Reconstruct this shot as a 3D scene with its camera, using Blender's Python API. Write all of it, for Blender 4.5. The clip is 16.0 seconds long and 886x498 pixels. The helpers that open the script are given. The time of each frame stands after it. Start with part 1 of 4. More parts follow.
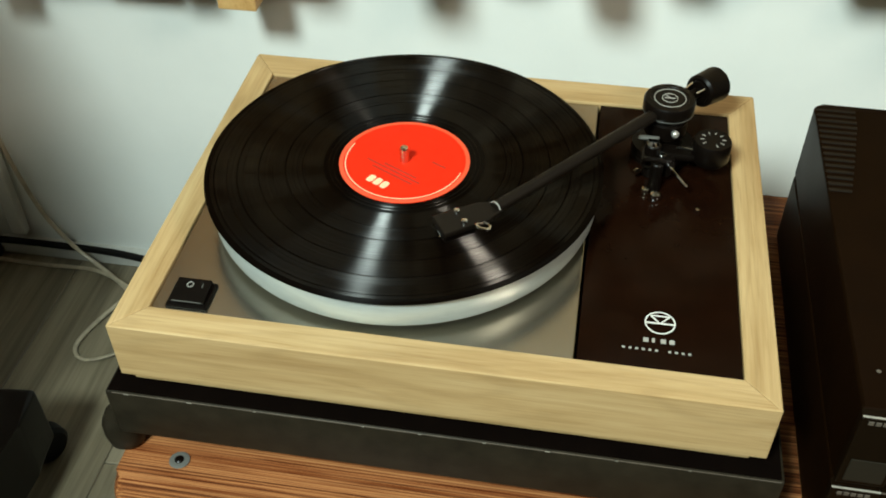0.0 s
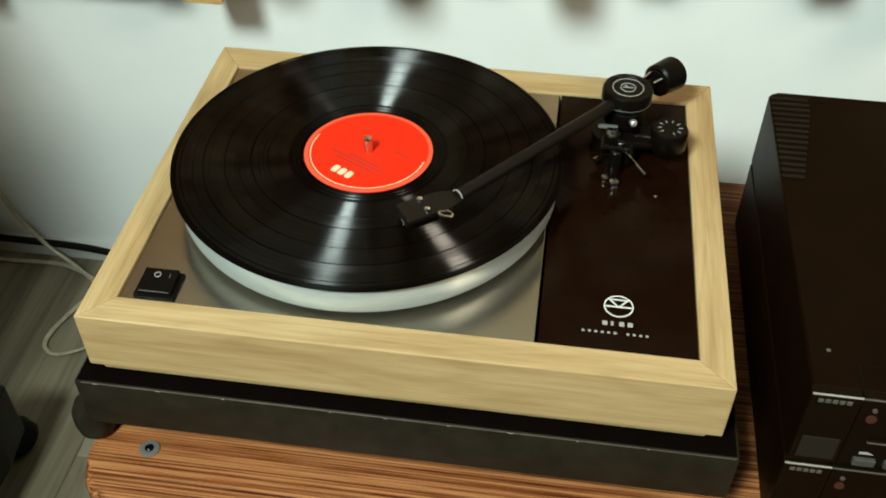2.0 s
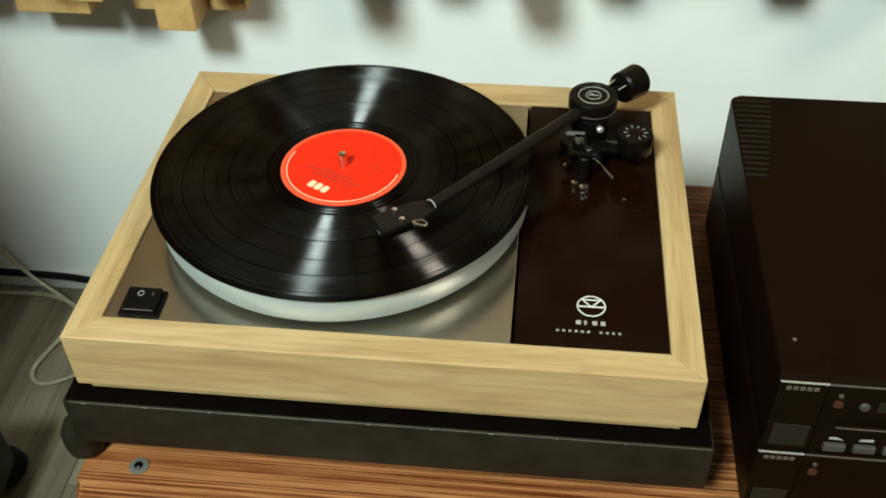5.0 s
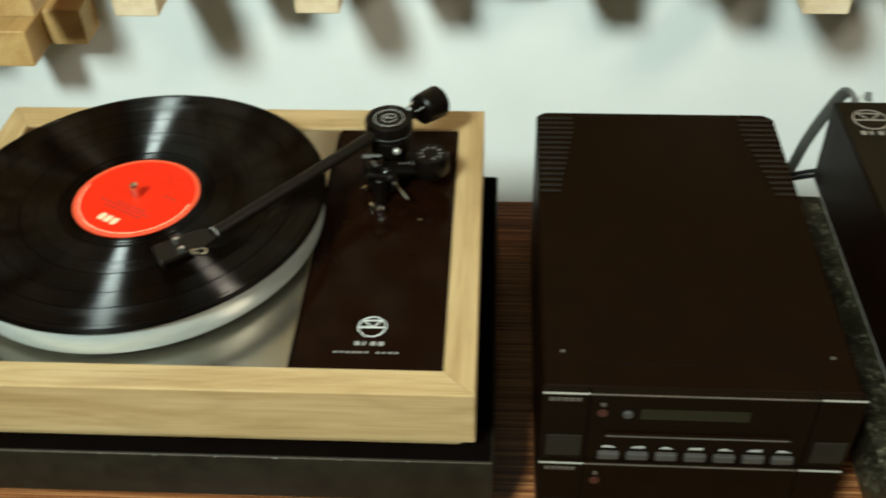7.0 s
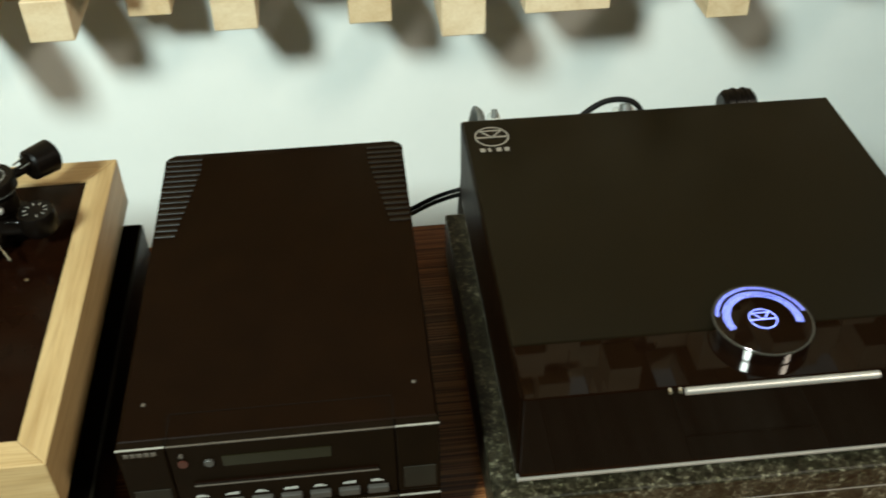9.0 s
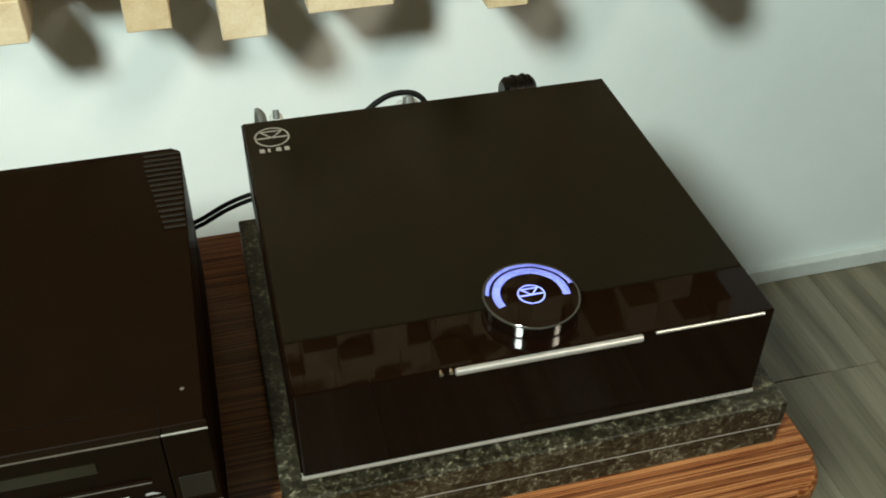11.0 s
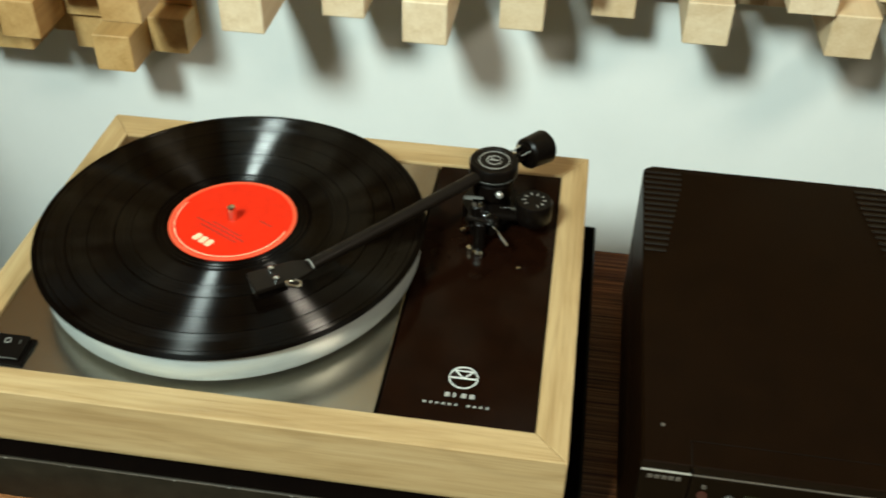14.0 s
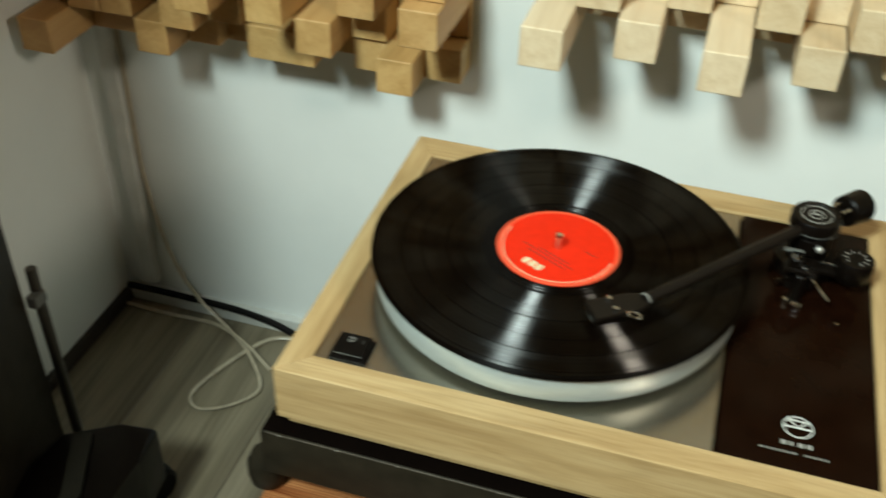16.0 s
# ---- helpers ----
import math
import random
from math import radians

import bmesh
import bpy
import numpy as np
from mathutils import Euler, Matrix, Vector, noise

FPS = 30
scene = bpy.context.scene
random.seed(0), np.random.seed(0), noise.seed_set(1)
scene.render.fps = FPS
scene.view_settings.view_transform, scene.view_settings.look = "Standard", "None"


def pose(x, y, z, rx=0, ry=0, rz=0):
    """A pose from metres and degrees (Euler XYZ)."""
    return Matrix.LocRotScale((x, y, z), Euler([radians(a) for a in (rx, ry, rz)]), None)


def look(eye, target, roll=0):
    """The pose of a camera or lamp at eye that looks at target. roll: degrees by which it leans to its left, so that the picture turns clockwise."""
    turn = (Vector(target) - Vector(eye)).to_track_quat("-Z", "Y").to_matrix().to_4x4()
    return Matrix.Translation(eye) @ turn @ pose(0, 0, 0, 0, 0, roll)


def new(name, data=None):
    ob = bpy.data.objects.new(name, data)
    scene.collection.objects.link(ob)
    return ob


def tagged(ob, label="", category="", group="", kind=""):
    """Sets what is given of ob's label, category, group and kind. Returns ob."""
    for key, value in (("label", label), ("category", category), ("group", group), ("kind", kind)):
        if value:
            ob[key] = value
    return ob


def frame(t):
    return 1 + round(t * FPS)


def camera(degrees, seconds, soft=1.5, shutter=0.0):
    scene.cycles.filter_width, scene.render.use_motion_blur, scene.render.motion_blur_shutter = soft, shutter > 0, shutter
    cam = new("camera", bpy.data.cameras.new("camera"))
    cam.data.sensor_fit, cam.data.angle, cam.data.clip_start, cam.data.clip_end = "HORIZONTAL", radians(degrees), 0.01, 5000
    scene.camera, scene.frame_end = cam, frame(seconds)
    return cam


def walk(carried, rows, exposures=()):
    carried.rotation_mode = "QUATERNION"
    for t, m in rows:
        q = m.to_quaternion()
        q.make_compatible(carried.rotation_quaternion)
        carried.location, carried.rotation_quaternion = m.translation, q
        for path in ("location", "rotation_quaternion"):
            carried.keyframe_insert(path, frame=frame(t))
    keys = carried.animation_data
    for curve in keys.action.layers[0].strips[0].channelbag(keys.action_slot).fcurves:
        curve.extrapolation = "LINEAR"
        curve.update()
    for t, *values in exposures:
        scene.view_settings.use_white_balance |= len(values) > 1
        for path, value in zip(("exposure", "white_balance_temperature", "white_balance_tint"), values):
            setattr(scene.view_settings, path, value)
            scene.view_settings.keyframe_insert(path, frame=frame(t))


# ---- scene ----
cam = camera(47.7, 16.0, 1.9, 0.5)
PATH = [
    (0, (0.306, -0.413, 1.097), (0.049, 1.027, -0.267), -0.6),
    (0.5, (0.308, -0.415, 1.099), (0.05, 1.023, -0.267), -0.8),
    (1, (0.31, -0.414, 1.1), (0.077, 1.015, -0.279), -0.3),
    (1.5, (0.314, -0.416, 1.103), (0.097, 1.019, -0.273), -0.0),
    (2, (0.315, -0.425, 1.104), (0.112, 1.014, -0.27), 0.2),
    (2.5, (0.321, -0.436, 1.108), (0.135, 1.013, -0.258), 0.2),
    (3, (0.326, -0.435, 1.109), (0.169, 1.019, -0.255), 0.1),
    (3.5, (0.322, -0.429, 1.109), (0.172, 1.028, -0.252), -0.3),
    (5.8, (0.334, -0.451, 1.113), (0.146, 1.024, -0.224), -1.6),
    (6, (0.345, -0.448, 1.115), (0.161, 1.027, -0.223), -1.5),
    (6.5, (0.387, -0.444, 1.113), (0.239, 1.047, -0.212), -1.3),
    (7, (0.456, -0.44, 1.115), (0.354, 1.064, -0.199), -1.6),
    (7.5, (0.536, -0.439, 1.123), (0.511, 1.071, -0.188), -1.7),
    (8, (0.586, -0.44, 1.125), (0.647, 1.08, -0.173), -0.9),
    (8.5, (0.625, -0.441, 1.121), (0.73, 1.083, -0.171), -1.0),
    (9, (0.659, -0.432, 1.12), (0.82, 1.089, -0.169), -0.8),
    (9.5, (0.694, -0.434, 1.116), (0.922, 1.086, -0.164), -0.2),
    (9.7, (0.707, -0.438, 1.114), (0.964, 1.076, -0.167), -0.1),
    (10.4, (0.739, -0.446, 1.108), (1.094, 1.058, -0.166), 0.4),
    (10.75, (0.741, -0.450, 1.106), (1.131, 1.049, -0.167), 0.4),
    (11.1, (0.731, -0.451, 1.104), (1.135, 1.045, -0.167), 0.4),
    (11.8, (0.67, -0.44, 1.105), (0.998, 1.065, -0.17), 0.3),
    (12, (0.645, -0.434, 1.105), (0.949, 1.077, -0.17), 0.3),
    (12.5, (0.578, -0.417, 1.109), (0.742, 1.109, -0.173), 0.1),
    (13, (0.506, -0.406, 1.108), (0.49, 1.13, -0.172), 0.3),
    (13.5, (0.46, -0.405, 1.11), (0.327, 1.125, -0.171), 0.8),
    (14, (0.42, -0.41, 1.114), (0.206, 1.109, -0.169), 0.9),
    (14.5, (0.394, -0.419, 1.109), (0.123, 1.096, -0.168), 1.0),
    (15, (0.364, -0.435, 1.107), (0.07, 1.083, -0.161), 1.6),
    (15.5, (0.333, -0.445, 1.111), (-0.013, 1.076, -0.14), 1.4),
    (16, (0.26, -0.468, 1.116), (-0.176, 1.056, -0.104), 1.9),
]
walk(cam, [(t, look(eye, target, roll)) for t, eye, target, roll in PATH], [(0, -0.06), (3.5, -0.10), (7, -0.10), (9, 0.04), (12.5, 0.05), (14, -0.10), (15, -0.15), (16, -0.22)])

# ---- light ----
world = bpy.data.worlds.new("world")
scene.world = world
world.use_nodes = True
world.node_tree.nodes["Background"].inputs[0].default_value = (0.78, 0.62, 0.44, 1)
world.node_tree.nodes["Background"].inputs[1].default_value = 0.008


def lamp(name, eye, target, power, radius, colour, degrees):
    data = bpy.data.lights.new(name, "SPOT")
    data.energy, data.color, data.shadow_soft_size = power, colour, radius
    data.spot_size, data.spot_blend = radians(degrees), 0.9
    ob = new(name, data)
    ob.matrix_world = look(eye, target)
    return ob


# two ceiling spots above and in front of the bench, outside the view
lamp("spot_lamp", (-0.35, -1.346, 2.349), (0.86, 0.40, 0.5), 380.0, 0.230, (0.825, 1.0, 0.94), 80)
lamp("spot_lamp", (1.85, -0.72, 1.92), (-0.45, 0.35, 0.45), 75.0, 0.190, (1.0, 0.91, 0.74), 86)

# ---- helpers for building ----


def part(name, bm, material, parent=None, label="", smooth=False):
    mesh = bpy.data.meshes.new(name)
    bmesh.ops.recalc_face_normals(bm, faces=bm.faces)
    bm.to_mesh(mesh)
    bm.free()
    if smooth:
        for p in mesh.polygons:
            p.use_smooth = True
        mesh.set_sharp_from_angle(angle=radians(35))
    mesh.materials.append(material)
    ob = new(name, mesh)
    ob.parent = parent
    if label:
        ob["label"] = label
    return ob


def thing(name, x, y, z, label, category, group="", rz=0.0):
    ob = new(name)
    ob.matrix_world = pose(x, y, z, 0, 0, rz)
    ob.empty_display_size = 0.02
    return tagged(ob, label, category, group)


def box(x0, x1, y0, y1, z0, z1, bevel=0.0, seg=2, bm=None):
    own = bmesh.new()
    bmesh.ops.create_cube(own, size=1.0)
    for v in own.verts:
        v.co = Vector((x0 + (v.co.x + .5) * (x1 - x0), y0 + (v.co.y + .5) * (y1 - y0), z0 + (v.co.z + .5) * (z1 - z0)))
    if bevel:
        bmesh.ops.bevel(own, geom=own.edges[:], offset=bevel, segments=seg, profile=0.5, affect="EDGES")
    return join(bm, own)


def join(bm, own):
    if bm is None:
        return own
    mesh = bpy.data.meshes.new("tmp")
    own.to_mesh(mesh)
    own.free()
    bm.from_mesh(mesh)
    bpy.data.meshes.remove(mesh)
    return bm


def lathe(profile, seg=48, m=None, bm=None):
    """A turned solid from (radius, height) pairs."""
    own = bmesh.new()
    rings = []
    for r, h in profile:
        if r < 1e-6:
            rings.append([own.verts.new((0, 0, h))])
        else:
            rings.append([own.verts.new((r * math.cos(2 * math.pi * k / seg), r * math.sin(2 * math.pi * k / seg), h)) for k in range(seg)])
    for a, b in zip(rings, rings[1:]):
        for k in range(seg):
            n = (k + 1) % seg
            if len(a) == 1 and len(b) > 1:
                own.faces.new((a[0], b[k], b[n]))
            elif len(b) == 1 and len(a) > 1:
                own.faces.new((a[k], b[0], a[n]))
            elif len(a) > 1:
                own.faces.new((a[k], b[k], b[n], a[n]))
    if len(rings[0]) > 1:
        own.faces.new(rings[0])
    if len(rings[-1]) > 1:
        own.faces.new(rings[-1])
    if m is not None:
        own.transform(m)
    return join(bm, own)


def rod(a, b, r, r2=None, seg=20, edge=0.0, bm=None):
    a, b = Vector(a), Vector(b)
    length = (b - a).length
    r2 = r if r2 is None else r2
    m = Matrix.Translation(a) @ (b - a).to_track_quat("Z", "Y").to_matrix().to_4x4()
    e = edge
    prof = [(r, 0), (r2, length)] if not e else [(r - e, 0), (r, e), (r2, length - e), (r2 - e, length)]
    return lathe(prof, seg, m, bm)


def spline(points, n=10):
    pts = [Vector(p) for p in points]
    pts = [2 * pts[0] - pts[1]] + pts + [2 * pts[-1] - pts[-2]]
    out = []
    for i in range(1, len(pts) - 2):
        p0, p1, p2, p3 = pts[i - 1:i + 3]
        for k in range(n):
            t = k / n
            out.append(0.5 * (2 * p1 + (p2 - p0) * t + (2 * p0 - 5 * p1 + 4 * p2 - p3) * t * t + (3 * p1 - p0 - 3 * p2 + p3) * t ** 3))
    out.append(pts[-2])
    return out


def cable(points, r, seg=8, n=10, flat=1.0, bm=None):
    own = bmesh.new()
    path = spline(points, n)
    rings = []
    side = None
    for i, p in enumerate(path):
        d = (path[min(i + 1, len(path) - 1)] - path[max(i - 1, 0)]).normalized()
        if side is None:
            side = d.orthogonal().normalized()
        side = (side - d * side.dot(d)).normalized()
        up = d.cross(side)
        rings.append([own.verts.new(p + side * math.cos(2 * math.pi * k / seg) * r * flat + up * math.sin(2 * math.pi * k / seg) * r) for k in range(seg)])
    for a, b in zip(rings, rings[1:]):
        for k in range(seg):
            own.faces.new((a[k], a[(k + 1) % seg], b[(k + 1) % seg], b[k]))
    own.faces.new(rings[0])
    own.faces.new(rings[-1])
    return join(bm, own)


def ring(r0, r1, z0, z1, seg=64, m=None, bm=None, a0=0.0, a1=360.0):
    """A flat ring or a piece of one, with thickness."""
    own = bmesh.new()
    full = a1 - a0 >= 360
    n = seg if full else seg + 1
    cols = []
    for k in range(n):
        a = radians(a0 + (a1 - a0) * k / seg)
        c, s = math.cos(a), math.sin(a)
        cols.append([own.verts.new((r * c, r * s, z)) for r, z in ((r0, z0), (r1, z0), (r1, z1), (r0, z1))])
    for k in range(seg):
        a, b = cols[k], cols[(k + 1) % n]
        for i in range(4):
            j = (i + 1) % 4
            own.faces.new((a[i], a[j], b[j], b[i]))
    if not full:
        own.faces.new(cols[0])
        own.faces.new(cols[-1])
    if m is not None:
        own.transform(m)
    return join(bm, own)


def prism(points, z0, z1, bm=None, m=None):
    own = bmesh.new()
    lo = [own.verts.new((x, y, z0)) for x, y in points]
    hi = [own.verts.new((x, y, z1)) for x, y in points]
    own.faces.new(lo)
    own.faces.new(hi)
    for k in range(len(points)):
        n = (k + 1) % len(points)
        own.faces.new((lo[k], lo[n], hi[n], hi[k]))
    if m is not None:
        own.transform(m)
    return join(bm, own)


# ---- materials ----


def base_material(name, rough=0.5, metal=0.0, spec=0.5):
    m = bpy.data.materials.new(name)
    m.use_nodes = True
    nt = m.node_tree
    b = nt.nodes["Principled BSDF"]
    b.inputs["Roughness"].default_value = rough
    b.inputs["Metallic"].default_value = metal
    b.inputs["Specular IOR Level"].default_value = spec
    return m, nt, b


def ramp(nt, fac, stops):
    r = nt.nodes.new("ShaderNodeValToRGB")
    while len(r.color_ramp.elements) < len(stops):
        r.color_ramp.elements.new(0.5)
    for e, (pos, col) in zip(r.color_ramp.elements, stops):
        e.position, e.color = pos, (*col, 1)
    nt.links.new(fac, r.inputs[0])
    return r.outputs[0]


def coords(nt, scale=(1, 1, 1), random_shift=False, rot=(0, 0, 0)):
    tc = nt.nodes.new("ShaderNodeTexCoord")
    mp = nt.nodes.new("ShaderNodeMapping")
    mp.inputs["Scale"].default_value = scale
    mp.inputs["Rotation"].default_value = [radians(a) for a in rot]
    nt.links.new(tc.outputs["Object"], mp.inputs[0])
    if random_shift:
        info = nt.nodes.new("ShaderNodeObjectInfo")
        mul = nt.nodes.new("ShaderNodeVectorMath")
        mul.operation = "SCALE"
        mul.inputs[0].default_value = (7.3, 5.1, 9.7)
        nt.links.new(info.outputs["Random"], mul.inputs["Scale"])
        nt.links.new(mul.outputs[0], mp.inputs["Location"])
    return mp.outputs[0]


def noise_tex(nt, vec, scale, detail=6.0, rough=0.6, dist=0.0):
    n = nt.nodes.new("ShaderNodeTexNoise")
    n.inputs["Scale"].default_value = scale
    n.inputs["Detail"].default_value = detail
    n.inputs["Roughness"].default_value = rough
    n.inputs["Distortion"].default_value = dist
    nt.links.new(vec, n.inputs["Vector"])
    return n.outputs["Fac"]


def mix(nt, fac, a, b, mode="MIX"):
    m = nt.nodes.new("ShaderNodeMix")
    m.data_type, m.blend_type = "RGBA", mode
    for sock, v in ((m.inputs[0], fac), (m.inputs[6], a), (m.inputs[7], b)):
        if hasattr(v, "is_linked"):
            nt.links.new(v, sock)
        elif isinstance(v, (int, float)):
            sock.default_value = v
        else:
            sock.default_value = (*v, 1)
    return m.outputs[2]


def bump(nt, b, height, strength, dist):
    n = nt.nodes.new("ShaderNodeBump")
    n.inputs["Strength"].default_value = strength
    n.inputs["Distance"].default_value = dist
    nt.links.new(height, n.inputs["Height"])
    nt.links.new(n.outputs[0], b.inputs["Normal"])


def paint(name, col, rough=0.5, metal=0.0, vary=0.12, scale=40.0, spec=0.5, bumpy=0.0, bscale=300.0):
    """Paint, plastic or metal with slight smudges and fine relief."""
    m, nt, b = base_material(name, rough, metal, spec)
    v = coords(nt)
    f = noise_tex(nt, v, scale)
    lo = tuple(c * (1 - vary) for c in col)
    hi = tuple(min(1, c * (1 + vary)) for c in col)
    nt.links.new(ramp(nt, f, [(0.3, lo), (0.7, hi)]), b.inputs["Base Color"])
    fr = noise_tex(nt, v, scale * 0.4, 3)
    mr = nt.nodes.new("ShaderNodeMapRange")
    mr.inputs["To Min"].default_value = max(0.02, rough * 0.8)
    mr.inputs["To Max"].default_value = min(1, rough * 1.2)
    nt.links.new(fr, mr.inputs[0])
    nt.links.new(mr.outputs[0], b.inputs["Roughness"])
    if bumpy:
        bump(nt, b, noise_tex(nt, v, bscale, 2), bumpy, 0.0006)
    return m


def wood(name, dark, mid, light, along="x", scale=1.0, rough=0.45, shift=False, contrast=(0.35, 0.5, 0.66), fine=0.25, length=2.2, across=40, shades=None, figure=0.0):
    m, nt, b = base_material(name, rough)
    k = {"x": (length, across, across), "y": (across, length, across), "z": (across, across, length)}[along]
    v = coords(nt, tuple(a * scale for a in k), shift)
    f = noise_tex(nt, v, 1.0, 8, 0.62, 0.6)
    col = ramp(nt, f, [(contrast[0], dark), (contrast[1], mid), (contrast[2], light)])
    k2 = {"x": (14, 420, 420), "y": (420, 14, 420), "z": (420, 420, 14)}[along]
    v2 = coords(nt, tuple(a * scale for a in k2), shift)
    f2 = noise_tex(nt, v2, 1.0, 3, 0.6)
    col = mix(nt, fine, col, ramp(nt, f2, [(0.35, dark), (0.6, light)]), "MIX")
    if figure:
        # broad flame-like figure: level lines of a slow noise
        k3 = {"x": (1.5, 11, 11), "y": (11, 1.5, 11), "z": (11, 11, 1.5)}[along]
        f3 = noise_tex(nt, coords(nt, k3, shift), 1.0, 2, 0.45, 0.5)
        wave = nt.nodes.new("ShaderNodeMath")
        wave.operation = "MULTIPLY"
        wave.inputs[1].default_value = 95.0
        nt.links.new(f3, wave.inputs[0])
        sine = nt.nodes.new("ShaderNodeMath")
        sine.operation = "SINE"
        nt.links.new(wave.outputs[0], sine.inputs[0])
        rings = ramp(nt, sine.outputs[0], [(0.0, (1, 1, 1)), (0.72, (0.97, 0.96, 0.94)), (1.0, (1 - figure, 1 - figure * 1.12, 1 - figure * 1.3))])
        col = mix(nt, 1.0, col, rings, "MULTIPLY")
        pores = noise_tex(nt, coords(nt, tuple(a * 1.5 for a in k2), shift), 1.0, 2, 0.5)
        col = mix(nt, 1.0, col, ramp(nt, pores, [(0.56, (1, 1, 1)), (0.72, (0.84, 0.80, 0.74))]), "MULTIPLY")
    if shades:
        info = nt.nodes.new("ShaderNodeObjectInfo")
        col = mix(nt, 1.0, col, ramp(nt, info.outputs["Random"], shades), "MULTIPLY")
    nt.links.new(col, b.inputs["Base Color"])
    bump(nt, b, f2, 0.15, 0.0004)
    return m


def emitter(name, col, strength):
    m, nt, b = base_material(name)
    b.inputs["Base Color"].default_value = (*col, 1)
    b.inputs["Emission Color"].default_value = (*col, 1)
    b.inputs["Emission Strength"].default_value = strength
    return m


M_WALL = paint("wall_paint", (0.80, 0.82, 0.79), 0.85, vary=0.03, scale=6, bumpy=0.25, bscale=260)
# unseen walls and ceiling: colours picked to dim and warm the bounced light
M_WALL_BOUNCE = paint("bounce_wall_paint", (0.26, 0.17, 0.10), 0.85, vary=0.04, scale=6)
M_CEIL_BOUNCE = paint("bounce_ceiling_paint", (0.46, 0.36, 0.24), 0.9, vary=0.02, scale=5)
M_TRIM = paint("trim_paint", (0.62, 0.62, 0.58), 0.5, vary=0.10, scale=20)
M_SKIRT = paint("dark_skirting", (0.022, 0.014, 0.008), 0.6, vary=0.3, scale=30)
M_OAK = wood("oak", (0.35, 0.215, 0.088), (0.450, 0.298, 0.134), (0.525, 0.366, 0.182), "x", 1.0, 0.45, contrast=(0.33, 0.47, 0.62), fine=0.30, length=4.5, across=60, figure=0.09)
M_OAK_Y = wood("oak_cross", (0.35, 0.215, 0.088), (0.450, 0.298, 0.134), (0.525, 0.366, 0.182), "y", 1.0, 0.45, contrast=(0.33, 0.47, 0.62), fine=0.30, length=4.5, across=60, figure=0.09)
M_PINE = wood("block_wood", (0.60, 0.46, 0.29), (0.70, 0.57, 0.39), (0.77, 0.66, 0.48), "y", 0.8, 0.6, True,
              shades=[(0.0, (0.88, 0.80, 0.68)), (0.35, (1.0, 0.96, 0.90)), (0.7, (1.08, 1.04, 1.0)), (1.0, (0.95, 0.88, 0.78))])
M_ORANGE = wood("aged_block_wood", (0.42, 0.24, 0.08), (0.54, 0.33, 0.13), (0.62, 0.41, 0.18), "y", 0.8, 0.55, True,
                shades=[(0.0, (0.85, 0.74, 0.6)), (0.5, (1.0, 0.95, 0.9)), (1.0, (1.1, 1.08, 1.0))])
M_ROSE = wood("table_veneer", (0.042, 0.006, 0.0015), (0.18, 0.045, 0.011), (0.39, 0.168, 0.064), "x", 1.0, 0.30, contrast=(0.42, 0.50, 0.58), fine=0.30, length=1.6, across=560)
M_ROSE.node_tree.nodes["Principled BSDF"].inputs["Specular IOR Level"].default_value = 0.18
M_FLOOR = wood("floor_laminate", (0.105, 0.085, 0.055), (0.20, 0.17, 0.115), (0.30, 0.26, 0.19), "y", 0.45, 0.38, True, fine=0.2,
               shades=[(0.0, (0.72, 0.68, 0.62)), (0.5, (0.95, 0.93, 0.9)), (1.0, (1.15, 1.15, 1.12))])
M_BLACKWOOD = paint("black_lacquer", (0.0170, 0.0135, 0.0085), 0.42, spec=0.10, vary=0.3, scale=60, bumpy=0.1)
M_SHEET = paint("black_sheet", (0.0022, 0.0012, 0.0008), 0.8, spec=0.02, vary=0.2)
M_BLACK = paint("black_plastic", (0.0035, 0.0022, 0.0015), 0.34, vary=0.25, scale=80, spec=0.13)
M_ARM = paint("arm_anodising", (0.0085, 0.0058, 0.0040), 0.38, vary=0.15, spec=0.14)
M_RUBBER = paint("rubber", (0.004, 0.0035, 0.003), 0.6, vary=0.2, spec=0.15)
M_CASE = paint("case_enamel", (0.0066, 0.0025, 0.0007), 0.42, vary=0.15, spec=0.04, scale=30, bumpy=0.25, bscale=900)
# case enamel made lighter and glossier for the highlights on the rib edges
M_RIB_LIT = paint("lit_rib_enamel", (0.0085, 0.0055, 0.0032), 0.36, vary=0.2, spec=0.16)
M_PANEL = paint("front_panel", (0.0060, 0.0031, 0.0012), 0.4, vary=0.15, scale=40, spec=0.05)
M_ARMBOARD = paint("armboard_laminate", (0.0075, 0.0024, 0.0010), 0.14, vary=0.2, scale=50, spec=0.06)
M_CHROME = paint("chrome", (0.72, 0.72, 0.70), 0.12, 1.0, vary=0.05)
M_STEELPIN = paint("bright_steel", (0.72, 0.62, 0.46), 0.22, 1.0, vary=0.08)
M_GREY = paint("grey_plastic", (0.10, 0.10, 0.09), 0.45, vary=0.12)
M_WHITE = paint("white_print", (0.72, 0.72, 0.68), 0.6, vary=0.06)
M_CREAM = paint("cream_print", (0.72, 0.58, 0.36), 0.6, vary=0.06)
M_LINE = paint("pale_edge", (0.34, 0.31, 0.27), 0.4, 0.3, vary=0.1)
M_CORD = paint("clear_cord", (0.42, 0.36, 0.26), 0.3, vary=0.2, scale=90)
M_FELT = paint("felt", (0.012, 0.012, 0.012), 0.95, vary=0.3, scale=400)
M_RED = paint("label_paper", (0.76, 0.021, 0.003), 0.55, vary=0.06, scale=120, spec=0.15)
M_RED_DK = paint("label_ink", (0.40, 0.018, 0.008), 0.55, vary=0.06)
